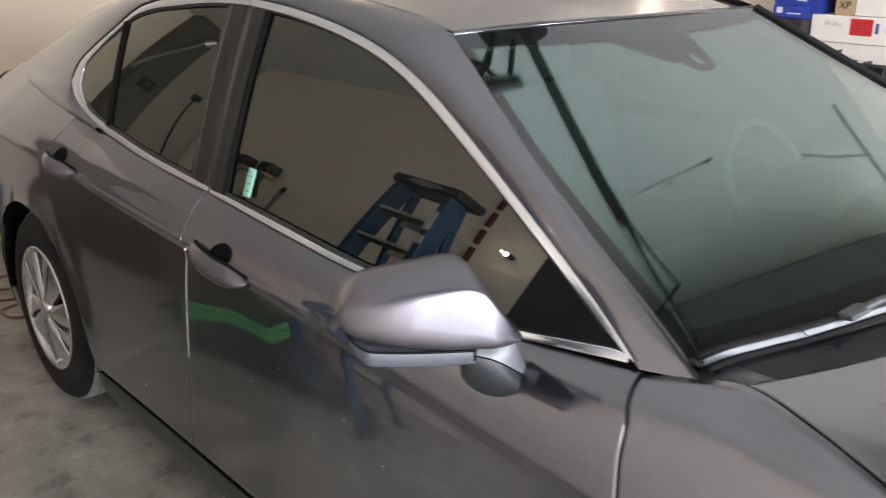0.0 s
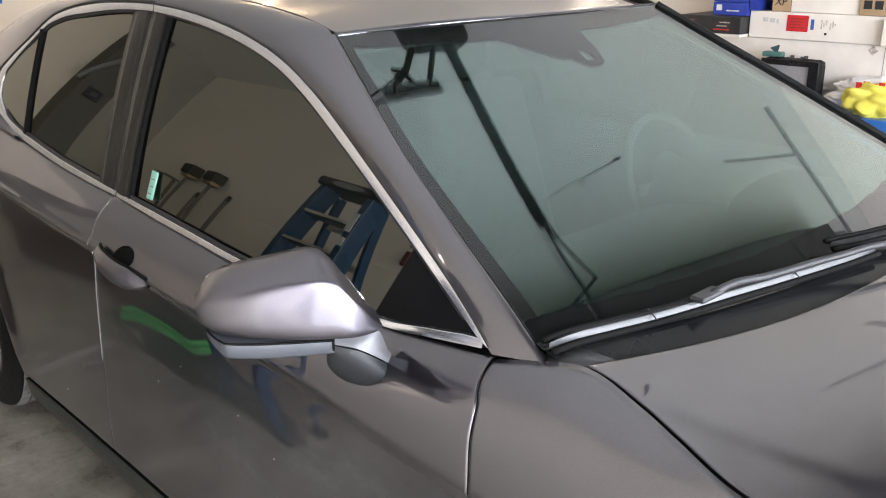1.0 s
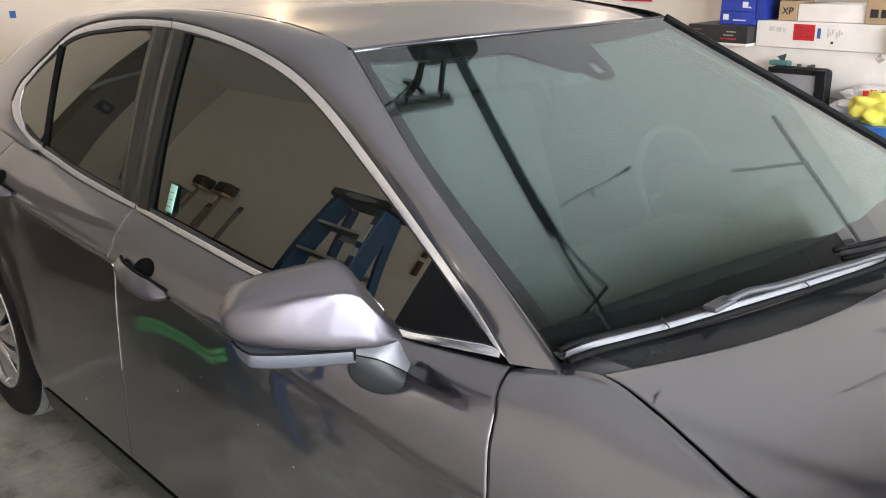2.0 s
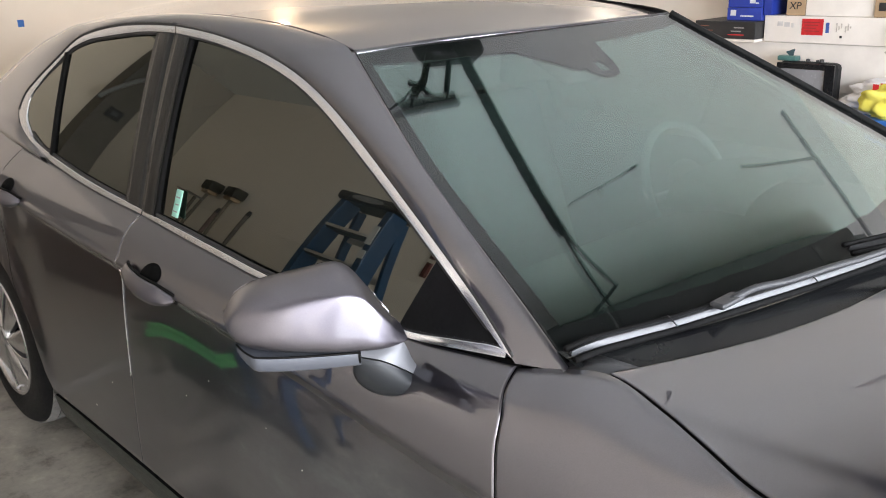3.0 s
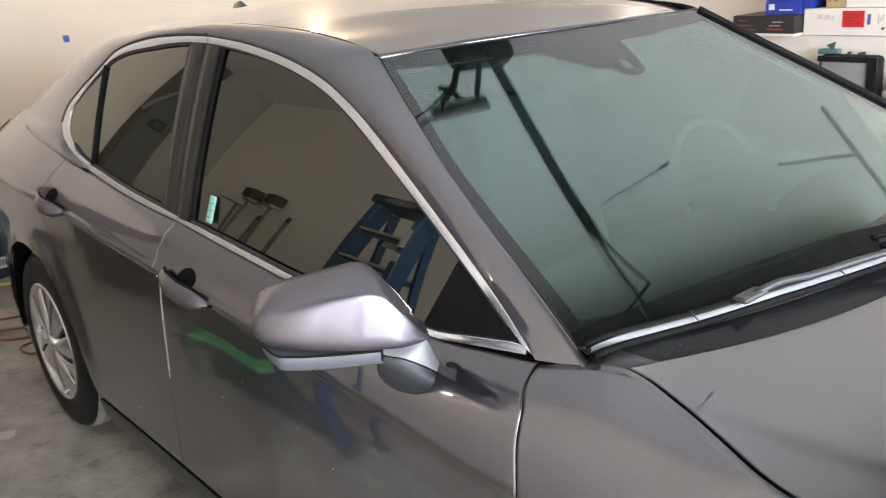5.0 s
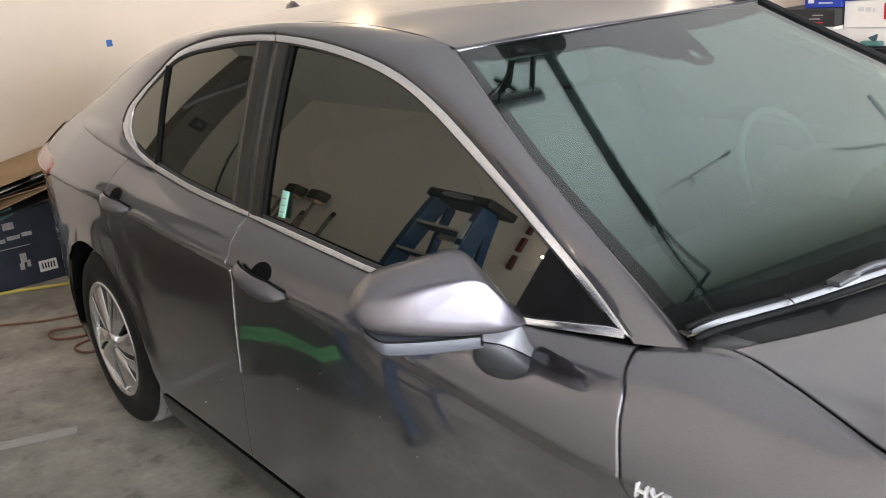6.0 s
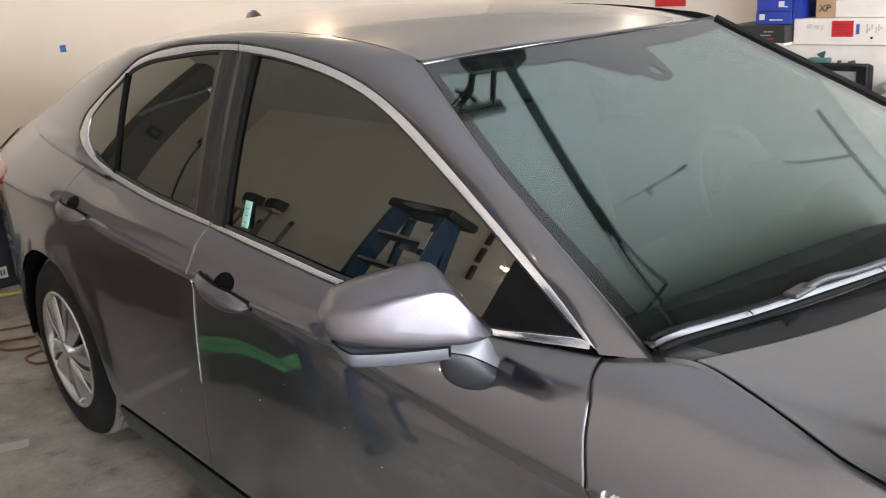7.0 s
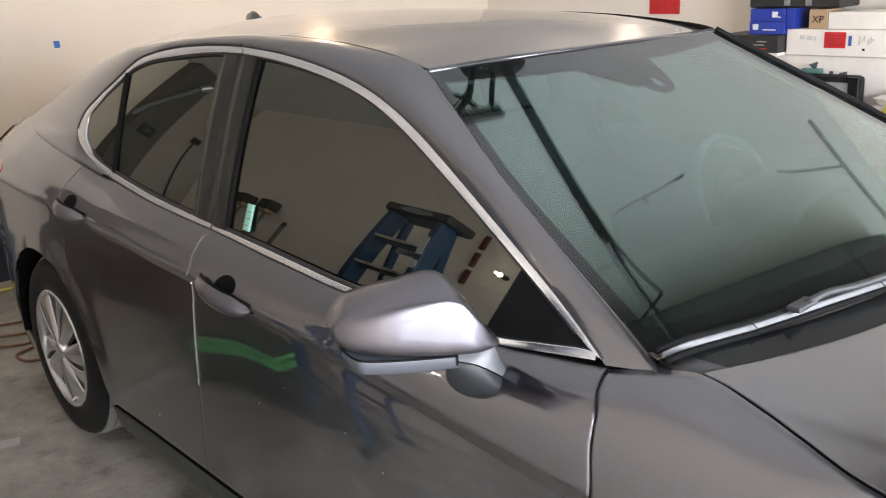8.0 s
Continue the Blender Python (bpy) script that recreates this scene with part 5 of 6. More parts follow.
part("airbag_pad", bm, DASH, sw, smooth=True)
part("spoke", box((wheel_c[0] - 0.01, wheel_c[0] + 0.01, 0.24, 0.58, 0.915, 0.945)), DASH, sw, bevel=0.006)
rear_mirror = under(new("rear_view_mirror"), car, "dark rear-view mirror below a sensor housing")
bm = box((-0.02, 0.02, -0.125, 0.125, -0.035, 0.035))
bm.transform(pose(-1.10, 0.03, 1.29, 0, 12, -14))
part("mirror_body", bm, BLACK, rear_mirror, smooth=True, bevel=0.014)
bm = box((-1.06, -0.93, -0.07, 0.07, 1.285, 1.325))
bm.transform(Matrix.Translation((-1.0, 0, 1.31)) @ Matrix.Rotation(radians(24), 4, "Y") @ Matrix.Translation((1.0, 0, -1.31)))
part("sensor_housing", bm, BLACK, rear_mirror, smooth=True, bevel=0.012)

# ---- badge letters ----
def letters(text, size, m, mat, name, parent=None, depth=0.002, shear=0.0):
    c = bpy.data.curves.new(name, "FONT")
    c.body, c.size, c.extrude, c.shear = text, size, depth, shear
    tmp = new(name, c)
    me = bpy.data.meshes.new_from_object(tmp.evaluated_get(bpy.context.evaluated_depsgraph_get()))
    bpy.data.objects.remove(tmp)
    me.materials.clear()
    me.materials.append(mat)
    ob = new(name, me)
    ob.matrix_world = m
    if parent:
        ob.parent = parent
    return ob


badge = letters("HYBRID", 0.036, pose(-0.368, crease_y(-0.33) - 0.001, 0.775, 90, 0, 0), surface("badge_silver", (0.75, 0.75, 0.76), (0.82, 0.82, 0.83), 8, 0.35, 0.0, metal=0.25), "badge_lettering", car, 0.004, 0.15)
badge["label"] = "bright raised badge lettering"

# ---- garage door hardware under the ceiling ----
def thing(name, label, category, at=(0, 0, 0), group=""):
    ob = tagged(new(name), label, category, group)
    ob.location = at
    return ob


DOOR_MAT = surface("dark_door_steel", (0.030, 0.030, 0.029), (0.045, 0.044, 0.042), 2.0, 0.5, 0.1)
STEEL = surface("galvanised_steel", (0.30, 0.31, 0.32), (0.42, 0.43, 0.44), 14, 0.42, 0.1, metal=0.8)
raised = thing("garage_door", "dark grey sectional garage door raised under the ceiling", "garage door")
for k in range(4):
    x0 = -0.30 + 0.53 * k
    part("door_section", box((x0, x0 + 0.522, -2.34, 2.94, 2.375, 2.42)), DOOR_MAT, raised, bevel=0.006)
for y in (-1.2, 0.5, 2.2):
    part("stile", box((-0.29, 1.80, y - 0.04, y + 0.04, 2.360, 2.375)), DOOR_MAT, raised, bevel=0.003)
for y in (-2.42, 3.20):
    tr = thing("door_track", "galvanised garage door track hung from the ceiling", "track", group="door tracks")
    part("track_channel", box((-1.15, 1.85, y - 0.014, y + 0.014, 2.366, 2.370), (-1.15, 1.85, y - 0.014, y - 0.011, 2.370, 2.390), (-1.15, 1.85, y + 0.011, y + 0.014, 2.370, 2.384)), STEEL, tr)
    part("hanger", box((-0.22, -0.18, y - 0.004, y + 0.004, 2.41, CEIL)), STEEL, tr)
    if y > 0:
        part("brace", box((-0.82, -0.80, 2.16, 3.20, 2.352, 2.356)), STEEL, tr)
    else:
        part("brace", rod(((-0.96, y, 2.40), (-0.90, y + 0.5, CEIL), 0.012)), STEEL, tr)

opener = thing("garage_door_opener", "black chain-drive garage door opener hung from the ceiling", "door opener")
OPENER_BLACK = surface("motor_black", (0.004, 0.004, 0.004), (0.007, 0.007, 0.007), 6, 0.4, 0.05, Specular_IOR_Level=0.3)
part("motor_housing", box((-1.63, -1.41, 0.40, 0.70, 2.27, 2.42)), OPENER_BLACK, opener, smooth=True, bevel=0.045)
part("light_cover", box((-1.70, -1.63, 0.44, 0.66, 2.29, 2.41)), surface("milky_plastic", (0.55, 0.55, 0.52), (0.62, 0.62, 0.6), 5, 0.4, 0.0), opener, bevel=0.01)
for y in (0.50, 0.59):
    part("housing_screw", rod(((-1.52, y, 2.272), (-1.52, y, 2.266), 0.008)), STEEL, opener)
RAIL_PAINT = surface("dark_rail_paint", (0.008, 0.008, 0.008), (0.014, 0.014, 0.014), 8, 0.5, 0.05, Specular_IOR_Level=0.25)

def along(bm):
    bm.transform(Matrix.Translation((-1.31, 0.495, 0)) @ Matrix.Rotation(-0.095, 4, "Z") @ Matrix.Translation((1.31, -0.495, 0)))
    return bm


part("rail", along(box((-1.44, -0.66, 0.485, 0.519, 2.226, 2.270))), RAIL_PAINT, opener, bevel=0.010)
part("chain_run", along(rod(((-0.68, 0.478, 2.245), (1.86, 0.478, 2.245), 0.0050))), STEEL, opener)
part("chain_run", along(rod(((-0.68, 0.508, 2.245), (1.86, 0.508, 2.245), 0.0085))), RAIL_PAINT, opener)
part("trolley", along(box((-0.80, -0.66, 0.483, 0.512, 2.216, 2.234))), OPENER_BLACK, opener, bevel=0.008)
part("door_arm", rod(((-0.67, 0.455, 2.24), (-0.40, 0.562, 2.30), 0.0065)), RAIL_PAINT, opener)
part("door_bracket", rod(((-0.40, 0.562, 2.30), (-0.30, 0.395, 2.34), 0.008)), RAIL_PAINT, opener)
# perforated hanging straps in front of the motor
bm = box((-1.285, -1.235, 0.130, 0.410, 2.300, 2.304), (-1.2392, -1.235, 0.130, 0.410, 2.304, 2.332))
part("hanger_bracket", bm, STEEL, opener)
for k in range(14):
    part("bracket_slot", box((-1.268, -1.252, 0.140 + 0.019 * k, 0.151 + 0.019 * k, 2.2984, 2.2998)), OPENER_BLACK, opener)
part("hanger_strap", rod(((-1.26, 0.355, 2.31), (-1.40, 0.475, 2.30), 0.011), sides=6), OPENER_BLACK, opener)
strap = [((-1.255, 0.175, 2.31), (-1.285, 0.205, 2.31)), ((-1.285, 0.205, 2.31), (-1.335, 0.300, 2.31)), ((-1.335, 0.300, 2.31), (-1.43, 0.400, 2.32))]
part("hanger_strap", rod(*[(a, b, 0.013) for a, b in strap], sides=6), OPENER_BLACK, opener)
part("hanger_strap", rod(((-1.275, 0.300, 2.31), (-1.330, 0.285, 2.32), 0.012), ((-1.330, 0.285, 2.32), (-1.345, 0.24, 2.32), 0.010), sides=6), OPENER_BLACK, opener)
part("hanger_strap", rod(((-1.26, 0.18, 2.33), (-1.30, 0.18, CEIL), 0.010), sides=6), STEEL, opener)
tube("opener_wire", spline([(-1.42, 0.42, 2.34), (-1.33, 0.26, 2.36), (-1.29, 0.13, 2.40), (-1.30, 0.0, 2.47), (-1.31, -0.05, CEIL)], 24), 0.004, BLACK, 6, opener)
tube("release_cord", spline([(-0.755, 0.50, 2.19), (-0.757, 0.50, 2.05), (-0.753, 0.502, 1.92), (-0.752, 0.50, 1.80)], 20), 0.0019, BLACK, 6, opener)
part("release_handle", rod(((-0.752, 0.50, 1.80), (-0.752, 0.50, 1.755), 0.0035, 0.0055)), BLACK, opener)
tube("cord_loop", [(-0.738 + 0.012 * math.sin(a), 0.50 + 0.004 * math.cos(a), 1.984 + 0.013 * math.cos(a)) for a in np.linspace(0, 2 * math.pi, 25)], 0.0022, BLACK, 6, opener)

# the second bulb is an addition, placed at the far wall's fill lamp
for bx, by in ((-3.90, 1.05), (-2.75, 2.75)):
    lampholder = thing("ceiling_bulb", "assumed bare warm bulb in a white ceiling holder", "lamp", group="ceiling bulbs")
    part("lampholder", rod(((bx, by, CEIL), (bx, by, CEIL - 0.05), 0.055, 0.04), sides=24), CEILING, lampholder)
    bm = bmesh.new()
    bmesh.ops.create_uvsphere(bm, u_segments=20, v_segments=14, radius=0.032, matrix=Matrix.Translation((bx, by, CEIL - 0.10)) @ Matrix.Diagonal((1, 1, 1.35, 1)))
    part("bulb", bm, BULB, lampholder, smooth=True)

# ---- along the side wall beside the car ----
ladder = thing("stepladder", "blue fibreglass stepladder with a black top cap", "ladder")
feet = {"fl": (-2.36, -1.60, 0.0), "fr": (-1.87, -1.60, 0.0), "bl": (-2.44, -2.10, 0.0), "br": (-2.04, -2.10, 0.0)}
tops = {"fl": (-2.065, -1.60, 1.45), "fr": (-1.812, -1.60, 1.45), "bl": (-2.06, -1.66, 1.43), "br": (-1.83, -1.66, 1.43)}


def plank(a, b, w, t, side):
    """A flat rail from a to b, w wide along y and t thick."""
    a, b = Vector(a), Vector(b)
    bm = box((-t / 2, t / 2, -w / 2, w / 2, 0, (b - a).length))
    z = (b - a).normalized()
    y = Vector((0, 1, 0))
    x = y.cross(z).normalized()
    y = z.cross(x)
    bm.transform(Matrix.Translation(a) @ Matrix((x, y, z)).transposed().to_4x4())
    return bm


for k in ("fl", "fr"):
    part("front_rail", plank(feet[k], tops[k], 0.078, 0.034, 1), BLUE_FIBRE, ladder, bevel=0.003)
for k in ("bl", "br"):
    part("rear_rail", plank(feet[k], tops[k], 0.036, 0.020, 1), BLUE_FIBRE, ladder, bevel=0.003)
DARK_STEP = surface("dull_blue_step", (0.020, 0.040, 0.060), (0.032, 0.056, 0.080), 10, 0.5, 0.05)
for s in (0.205, 0.405, 0.605, 0.803, 0.905):
    a, b = Vector(feet["fl"]).lerp(Vector(tops["fl"]), s), Vector(feet["fr"]).lerp(Vector(tops["fr"]), s)
    step = part("step", box((a.x + 0.014, b.x - 0.014, a.y - 0.04, a.y + 0.034, a.z - 0.020, a.z)), DARK_STEP, ladder, bevel=0.003)
    part("nosing", box((a.x + 0.014, b.x - 0.014, a.y + 0.035, a.y + 0.040, a.z - 0.012, a.z)), ALUMINIUM, step)
    a, b = Vector(feet["bl"]).lerp(Vector(tops["bl"]), s), Vector(feet["br"]).lerp(Vector(tops["br"]), s)
    part("rear_brace", box((a.x, b.x, a.y - 0.01, a.y + 0.01, a.z - 0.015, a.z + 0.015)), ALUMINIUM, ladder)
part("top_cap", box((-2.10, -1.765, -1.70, -1.545, 1.44, 1.485)), BLACK, ladder, bevel=0.012)
ring = bmesh.new()
bmesh.ops.create_cone(ring, cap_ends=True, segments=28, radius1=1, radius2=1, depth=1, matrix=Matrix.Translation((-1.93, -1.5445, 1.462)) @ Matrix.Diagonal((0.085, 0.002, 0.014, 1)) @ Matrix.Rotation(radians(90), 4, "X"))
part("oval_badge", ring, surface("dull_grey_badge", (0.20, 0.20, 0.20), (0.30, 0.30, 0.30), 20, 0.6, 0.0), ladder, "dull grey oval badge")
for k in feet:
    x, y, z = feet[k]
    part("foot", box((x - 0.032, x + 0.032, y - 0.046, y + 0.046, 0, 0.055)), BLACK, ladder, bevel=0.005)
for z0, z1 in ((1.27, 1.36), (1.20, 1.24)):
    part("warning_label", box((-1.836, -1.806, -1.5585, -1.5555, z0, z1)), WHITE_INK, ladder)

tray = thing("rolling_stool", "low green plastic rolling stool on black castors", "stool")


def turned(bm):
    bm.transform(pose(-2.80, -1.615, 0, 0, 0, -21.7))
    return bm


part("seat", turned(box((-0.195, 0.195, -0.135, 0.135, 0.208, 0.236))), surface("black_vinyl", (0.012, 0.013, 0.012), (0.022, 0.023, 0.022), 12, 0.5, 0.1), tray, "black padded seat top", bevel=0.010)
part("seat_core", turned(box((-0.180, 0.180, -0.120, 0.120, 0.180, 0.190))), BLACK, tray)
part("seat_rim", turned(box((-0.21, 0.21, -0.15, 0.15, 0.150, 0.181))), GREEN, tray, bevel=0.006)
part("seat_rim", turned(box((-0.203, 0.203, -0.143, 0.143, 0.188, 0.209))), GREEN, tray, bevel=0.006)
part("tray", turned(box((-0.17, 0.17, -0.12, 0.12, 0.060, 0.075))), BLACK, tray, bevel=0.006)
for x in (-0.16, 0.16):
    for y in (-0.11, 0.11):
        part("post", turned(rod(((x, y, 0.04), (x, y, 0.160), 0.012))), BLACK, tray)
        part("castor", turned(rod(((x, y - 0.012, 0.025), (x, y + 0.012, 0.025), 0.025), sides=16)), RUBBER, tray)

POLE = surface("dull_broom_pole", (0.10, 0.085, 0.06), (0.19, 0.16, 0.12), 9, 0.6, 0.1)
for bx, lean in ((-4.50, 0.0), (-4.13, -0.10)):
    broom = thing("push_broom", "upturned broom with dark bristles leaning on the wall", "broom", group="brooms on the wall")
    part("handle", rod(((bx + 0.06, NEAR_Y + 0.30, 0.0), (bx + lean, NEAR_Y + 0.06, 1.49), 0.011)), POLE, broom)
    bm = box((-0.06, 0.06, -0.035, 0.035, 0.03, 0.06))
    bm.transform(pose(bx + lean, NEAR_Y + 0.06, 1.44, 0, 0, 10))
    part("broom_block", bm, WOOD, broom, bevel=0.008)
    bm = box((-0.075, 0.075, -0.045, 0.045, 0.06, 0.15))
    bm.transform(pose(bx + lean, NEAR_Y + 0.06, 1.44, 0, 0, 10))
    part("bristles", bm, BROOM, broom, bevel=0.012)
pan = thing("dust_pan", "grey long-handled dust pan hung between the brooms", "dust pan")
bm = box((-0.13, 0.13, -0.012, 0.012, 0, 0.016), (-0.13, 0.13, 0.010, 0.075, 0.0, 0.006))
bm.transform(pose(-4.56, NEAR_Y + 0.10, 1.375, 0, 8, 6))
part("pan_tray", bm, surface("dull_grey_pan", (0.15, 0.145, 0.13), (0.24, 0.23, 0.21), 16, 0.6, 0.1), pan, bevel=0.003)
part("pan_handle", rod(((-4.56, NEAR_Y + 0.09, 1.37), (-4.50, NEAR_Y + 0.22, FLOOR), 0.011)), POLE, pan)
for px, pz, tone in ((-4.33, 1.30, (0.22, 0.15, 0.13)), (-4.02, 1.36, (0.16, 0.14, 0.12))):
    pole = thing("wall_pole", "worn brownish pole leaning upright against the wall", "pole", group="poles beside the brooms")
    part("pole_rod", rod(((px + 0.05, NEAR_Y + 0.26, FLOOR), (px, NEAR_Y + 0.04, pz), 0.014)), surface("worn_pole_paint", tuple(0.7 * c for c in tone), tone, 9, 0.6, 0.1), pole)
    part("pole_cap", rod(((px, NEAR_Y + 0.04, pz), (px - 0.004, NEAR_Y + 0.03, pz + 0.05), 0.017, 0.012)), BLACK, pole)
rails = thing("red_slotted_strip", "dark red slotted strip fixed upright on the wall", "wall strip")
for k in range(4):
    part("strip_piece", box((-2.545, -2.515, NEAR_Y, NEAR_Y + 0.02, 1.36 + 0.14 * k, 1.47 + 0.14 * k)), surface("dull_red_paint", (0.075, 0.016, 0.013), (0.11, 0.024, 0.018), 8, 0.5, 0.0), rails, bevel=0.003)
for lx, lz in ((-2.30, 1.49),):
    lt = thing("wall_work_light", "small round work light hung on the wall", "lamp", group="wall work lights")
    part("light_body", rod(((lx, NEAR_Y, lz), (lx, NEAR_Y + 0.05, lz), 0.018), sides=20), BLACK, lt)
    part("light_face", rod(((lx, NEAR_Y + 0.05, lz), (lx, NEAR_Y + 0.055, lz), 0.016), sides=20), LED, lt)
crate = thing("brown_carton", "dark brown carton standing in the garage corner", "box")
BROWN_BOARD = surface("brown_carton_board", (0.045, 0.030, 0.020), (0.075, 0.05, 0.034), 4, 0.7, 0.1)
part("carton_body", box((-4.56, -4.05, -2.10, -1.66, 0, 0.255)), BROWN_BOARD, crate, bevel=0.006)
part("lid_flap", box((-4.565, -4.045, -1.90, -1.655, 0.256, 0.262)), BROWN_BOARD, crate, bevel=0.001)
crate2 = thing("brown_carton", "smaller kraft carton beside the dark brown one", "box")
part("carton_body", box((-4.03, -3.66, -2.06, -1.68, 0, 0.205)), surface("dark_kraft_board", (0.07, 0.045, 0.03), (0.10, 0.07, 0.045), 4, 0.8, 0.1), crate2, bevel=0.006)
part("lid_flap", box((-4.032, -3.658, -1.86, -1.675, 0.206, 0.211)), BROWN_BOARD, crate2, bevel=0.001)
plate = thing("wall_socket", "black framed socket plate on the wall", "socket")
part("plate", box((-5.30, -5.285, -2.07, -1.96, 1.72, 1.82)), BLACK, plate, bevel=0.004)
part("socket_face", box((-5.285, -5.28, -2.04, -1.99, 1.75, 1.79)), GREY_PLASTIC, plate, bevel=0.003)
pipe = thing("conduit_pipe", "pale conduit pipe bent along the wall under the ceiling", "pipe")
tube("pipe_run", spline([(-5.26, -1.84, 1.82), (-5.26, -1.87, 1.93), (-5.26, -1.92, 2.05), (-5.26, -1.99, 2.20), (-5.26, -2.06, 2.37)], 30), 0.018, surface("dull_grey_pipe", (0.16, 0.17, 0.17), (0.22, 0.23, 0.23), 6, 0.45, 0.05), 10, pipe)
part("pipe_end", rod(((-5.26, -2.05, 2.34), (-5.24, -2.09, 2.41), 0.035), sides=16), ALUMINIUM, pipe, bevel=0.004)
cable = thing("wall_cable", "thin black cable hanging down the corner block", "cable")
tube("cable_run", spline([(-5.285, -2.34, 1.90), (-5.285, -2.345, 1.70), (-5.285, -2.37, 1.50), (-5.285, -2.41, 1.25)], 24), 0.007, BLACK, 6, cable)
part("cable_box", box((-5.30, -5.265, -2.37, -2.31, 1.88, 1.94)), BLACK, cable, bevel=0.005)

# ---- bench and cartons along the far wall ----
FRONT = 3.72
bench = thing("workbench", "plain wooden workbench loaded with cartons", "workbench")
part("bench_top", box((-3.7, -0.5, 3.28, 4.03, 0.38, 0.42)), WOOD, bench, bevel=0.004)
for x in (-3.6, -2.1, -0.6):
    for y in (3.34, 3.97):
        part("bench_leg", box((x - 0.04, x + 0.04, y - 0.04, y + 0.04, FLOOR, 0.38)), WOOD, bench, bevel=0.004)


def carton(name, label, x0, x1, y0, y1, z0, z1, mat, rz=0.0, bevel=0.004):
    t = thing(name, label, "box")
    bm = box((x0, x1, y0, y1, z0, z1))
    if rz:
        c = Vector(((x0 + x1) / 2, (y0 + y1) / 2, 0))
        bm.transform(Matrix.Translation(c) @ Matrix.Rotation(radians(rz), 4, "Z") @ Matrix.Translation(-c))
    part("carton_body", bm, mat, t, bevel=bevel)
    return t


def mark(parent, name, x0, x1, z0, z1, mat, y=FRONT, label=""):
    return part(name, box((x0, x1, y - 0.0022, y - 0.0004, z0, z1)), mat, parent, label)


low = carton("long_white_carton", "long white film carton lying under the others", -2.95, -0.9, FRONT + 0.02, 4.02, 0.70, 0.984, WHITE_CARD)
bm = box((-0.020, 0.020, -0.001, 0.001, -0.020, 0.020))
bm.transform(Matrix.Translation((-1.695, FRONT + 0.0185, 0.952)) @ Matrix.Rotation(radians(45), 4, "Y"))
part("diamond_mark", bm, surface("brown_stamp", (0.20, 0.13, 0.11), (0.62, 0.56, 0.51), 60, 0.8, 0.0), low)
mark(low, "carton_seam", -1.630, -1.626, 0.72, 0.98, INK, FRONT + 0.02)
base = carton("long_white_carton", "long white film carton at the foot of the stack", -2.9, -0.95, FRONT + 0.03, 4.02, 0.42, 0.698, WHITE_CARD)
FAINT = surface("faint_stamp", (0.40, 0.35, 0.30), (0.62, 0.58, 0.53), 50, 0.8, 0.0)
lab = carton("long_white_carton", "long white film carton with a red label and stamps", -2.468, -1.15, FRONT, 4.0, 0.987, 1.147, WHITE_CARD)
mark(lab, "red_label", -2.222, -2.088, 1.036, 1.132, RED_INK)
for k in range(4):
    part("label_print", box((-2.212 + 0.01 * (k % 2), -2.11 - 0.012 * (k % 3), FRONT - 0.0034, FRONT - 0.0024, 1.108 - 0.017 * k, 1.114 - 0.017 * k)), surface("dark_red_ink", (0.25, 0.02, 0.02), (0.3, 0.03, 0.03), 20, 0.7, 0.0), lab)
mark(lab, "side_stamp", -2.072, -2.052, 1.052, 1.112, BLUE_INK)
for k in range(6):
    mark(lab, "print_bar", -2.01 + 0.014 * k + 0.012 * (k // 3), -2.002 + 0.014 * k + 0.012 * (k // 3), 1.058 + 0.012 * (k % 3), 1.110 - 0.016 * (k % 2), FAINT)
mark(lab, "print_dot", -1.985, -1.970, 1.024, 1.038, BLACK)
for k, (a, b) in enumerate(((-2.38, -2.345), (-2.335, -2.30), (-2.29, -2.275))):
    mark(lab, "pencil_note", a, b, 1.085 - 0.004 * k, 1.112 - 0.004 * k, surface("faint_pencil", (0.50, 0.48, 0.47), (0.62, 0.6, 0.58), 30, 0.8, 0.0))
game = carton("flat_black_box", "flat black printed box with a pale lower edge", -2.90, -2.475, FRONT - 0.10, 3.98, 1.004, 1.112, BLACK)
part("pale_edge", box((-2.90, -2.475, FRONT - 0.10, 3.98, 0.986, 1.003)), WHITE_CARD, game, bevel=0.002)
for k in range(3):
    part("print_bar", box((-2.66 + 0.02 * k, -2.55 - 0.02 * (k % 2), FRONT - 0.1022, FRONT - 0.1004, 1.026 + 0.022 * k, 1.033 + 0.022 * k)), INK if k else RED_INK, game)
    part("print_bar", box((-2.86, -2.74 - 0.03 * k, FRONT - 0.1022, FRONT - 0.1004, 1.022 + 0.028 * k, 1.028 + 0.028 * k)), surface("rust_print", (0.16, 0.05, 0.03), (0.26, 0.11, 0.07), 30, 0.7, 0.0), game)
for k in range(2):
    bb = carton("blue_carton", "small glossy blue carton with a white code square", -2.715 + 0.004 * k, -2.475, FRONT - 0.03, 3.93, 1.114 + 0.081 * k, 1.193 + 0.081 * k, BLUE_CARD, bevel=0.003)
    part("code_square", box((-2.69 + 0.13 * k, -2.652 + 0.13 * k, FRONT - 0.0322, FRONT - 0.0304, 1.142 + 0.078 * k, 1.178 + 0.078 * k)), WHITE_INK, bb)
    part("print_bar", box((-2.62 + 0.10 * k, -2.53 + 0.03 * k, FRONT - 0.0322, FRONT - 0.0304, 1.138 + 0.08 * k, 1.146 + 0.08 * k)), WHITE_INK, bb)
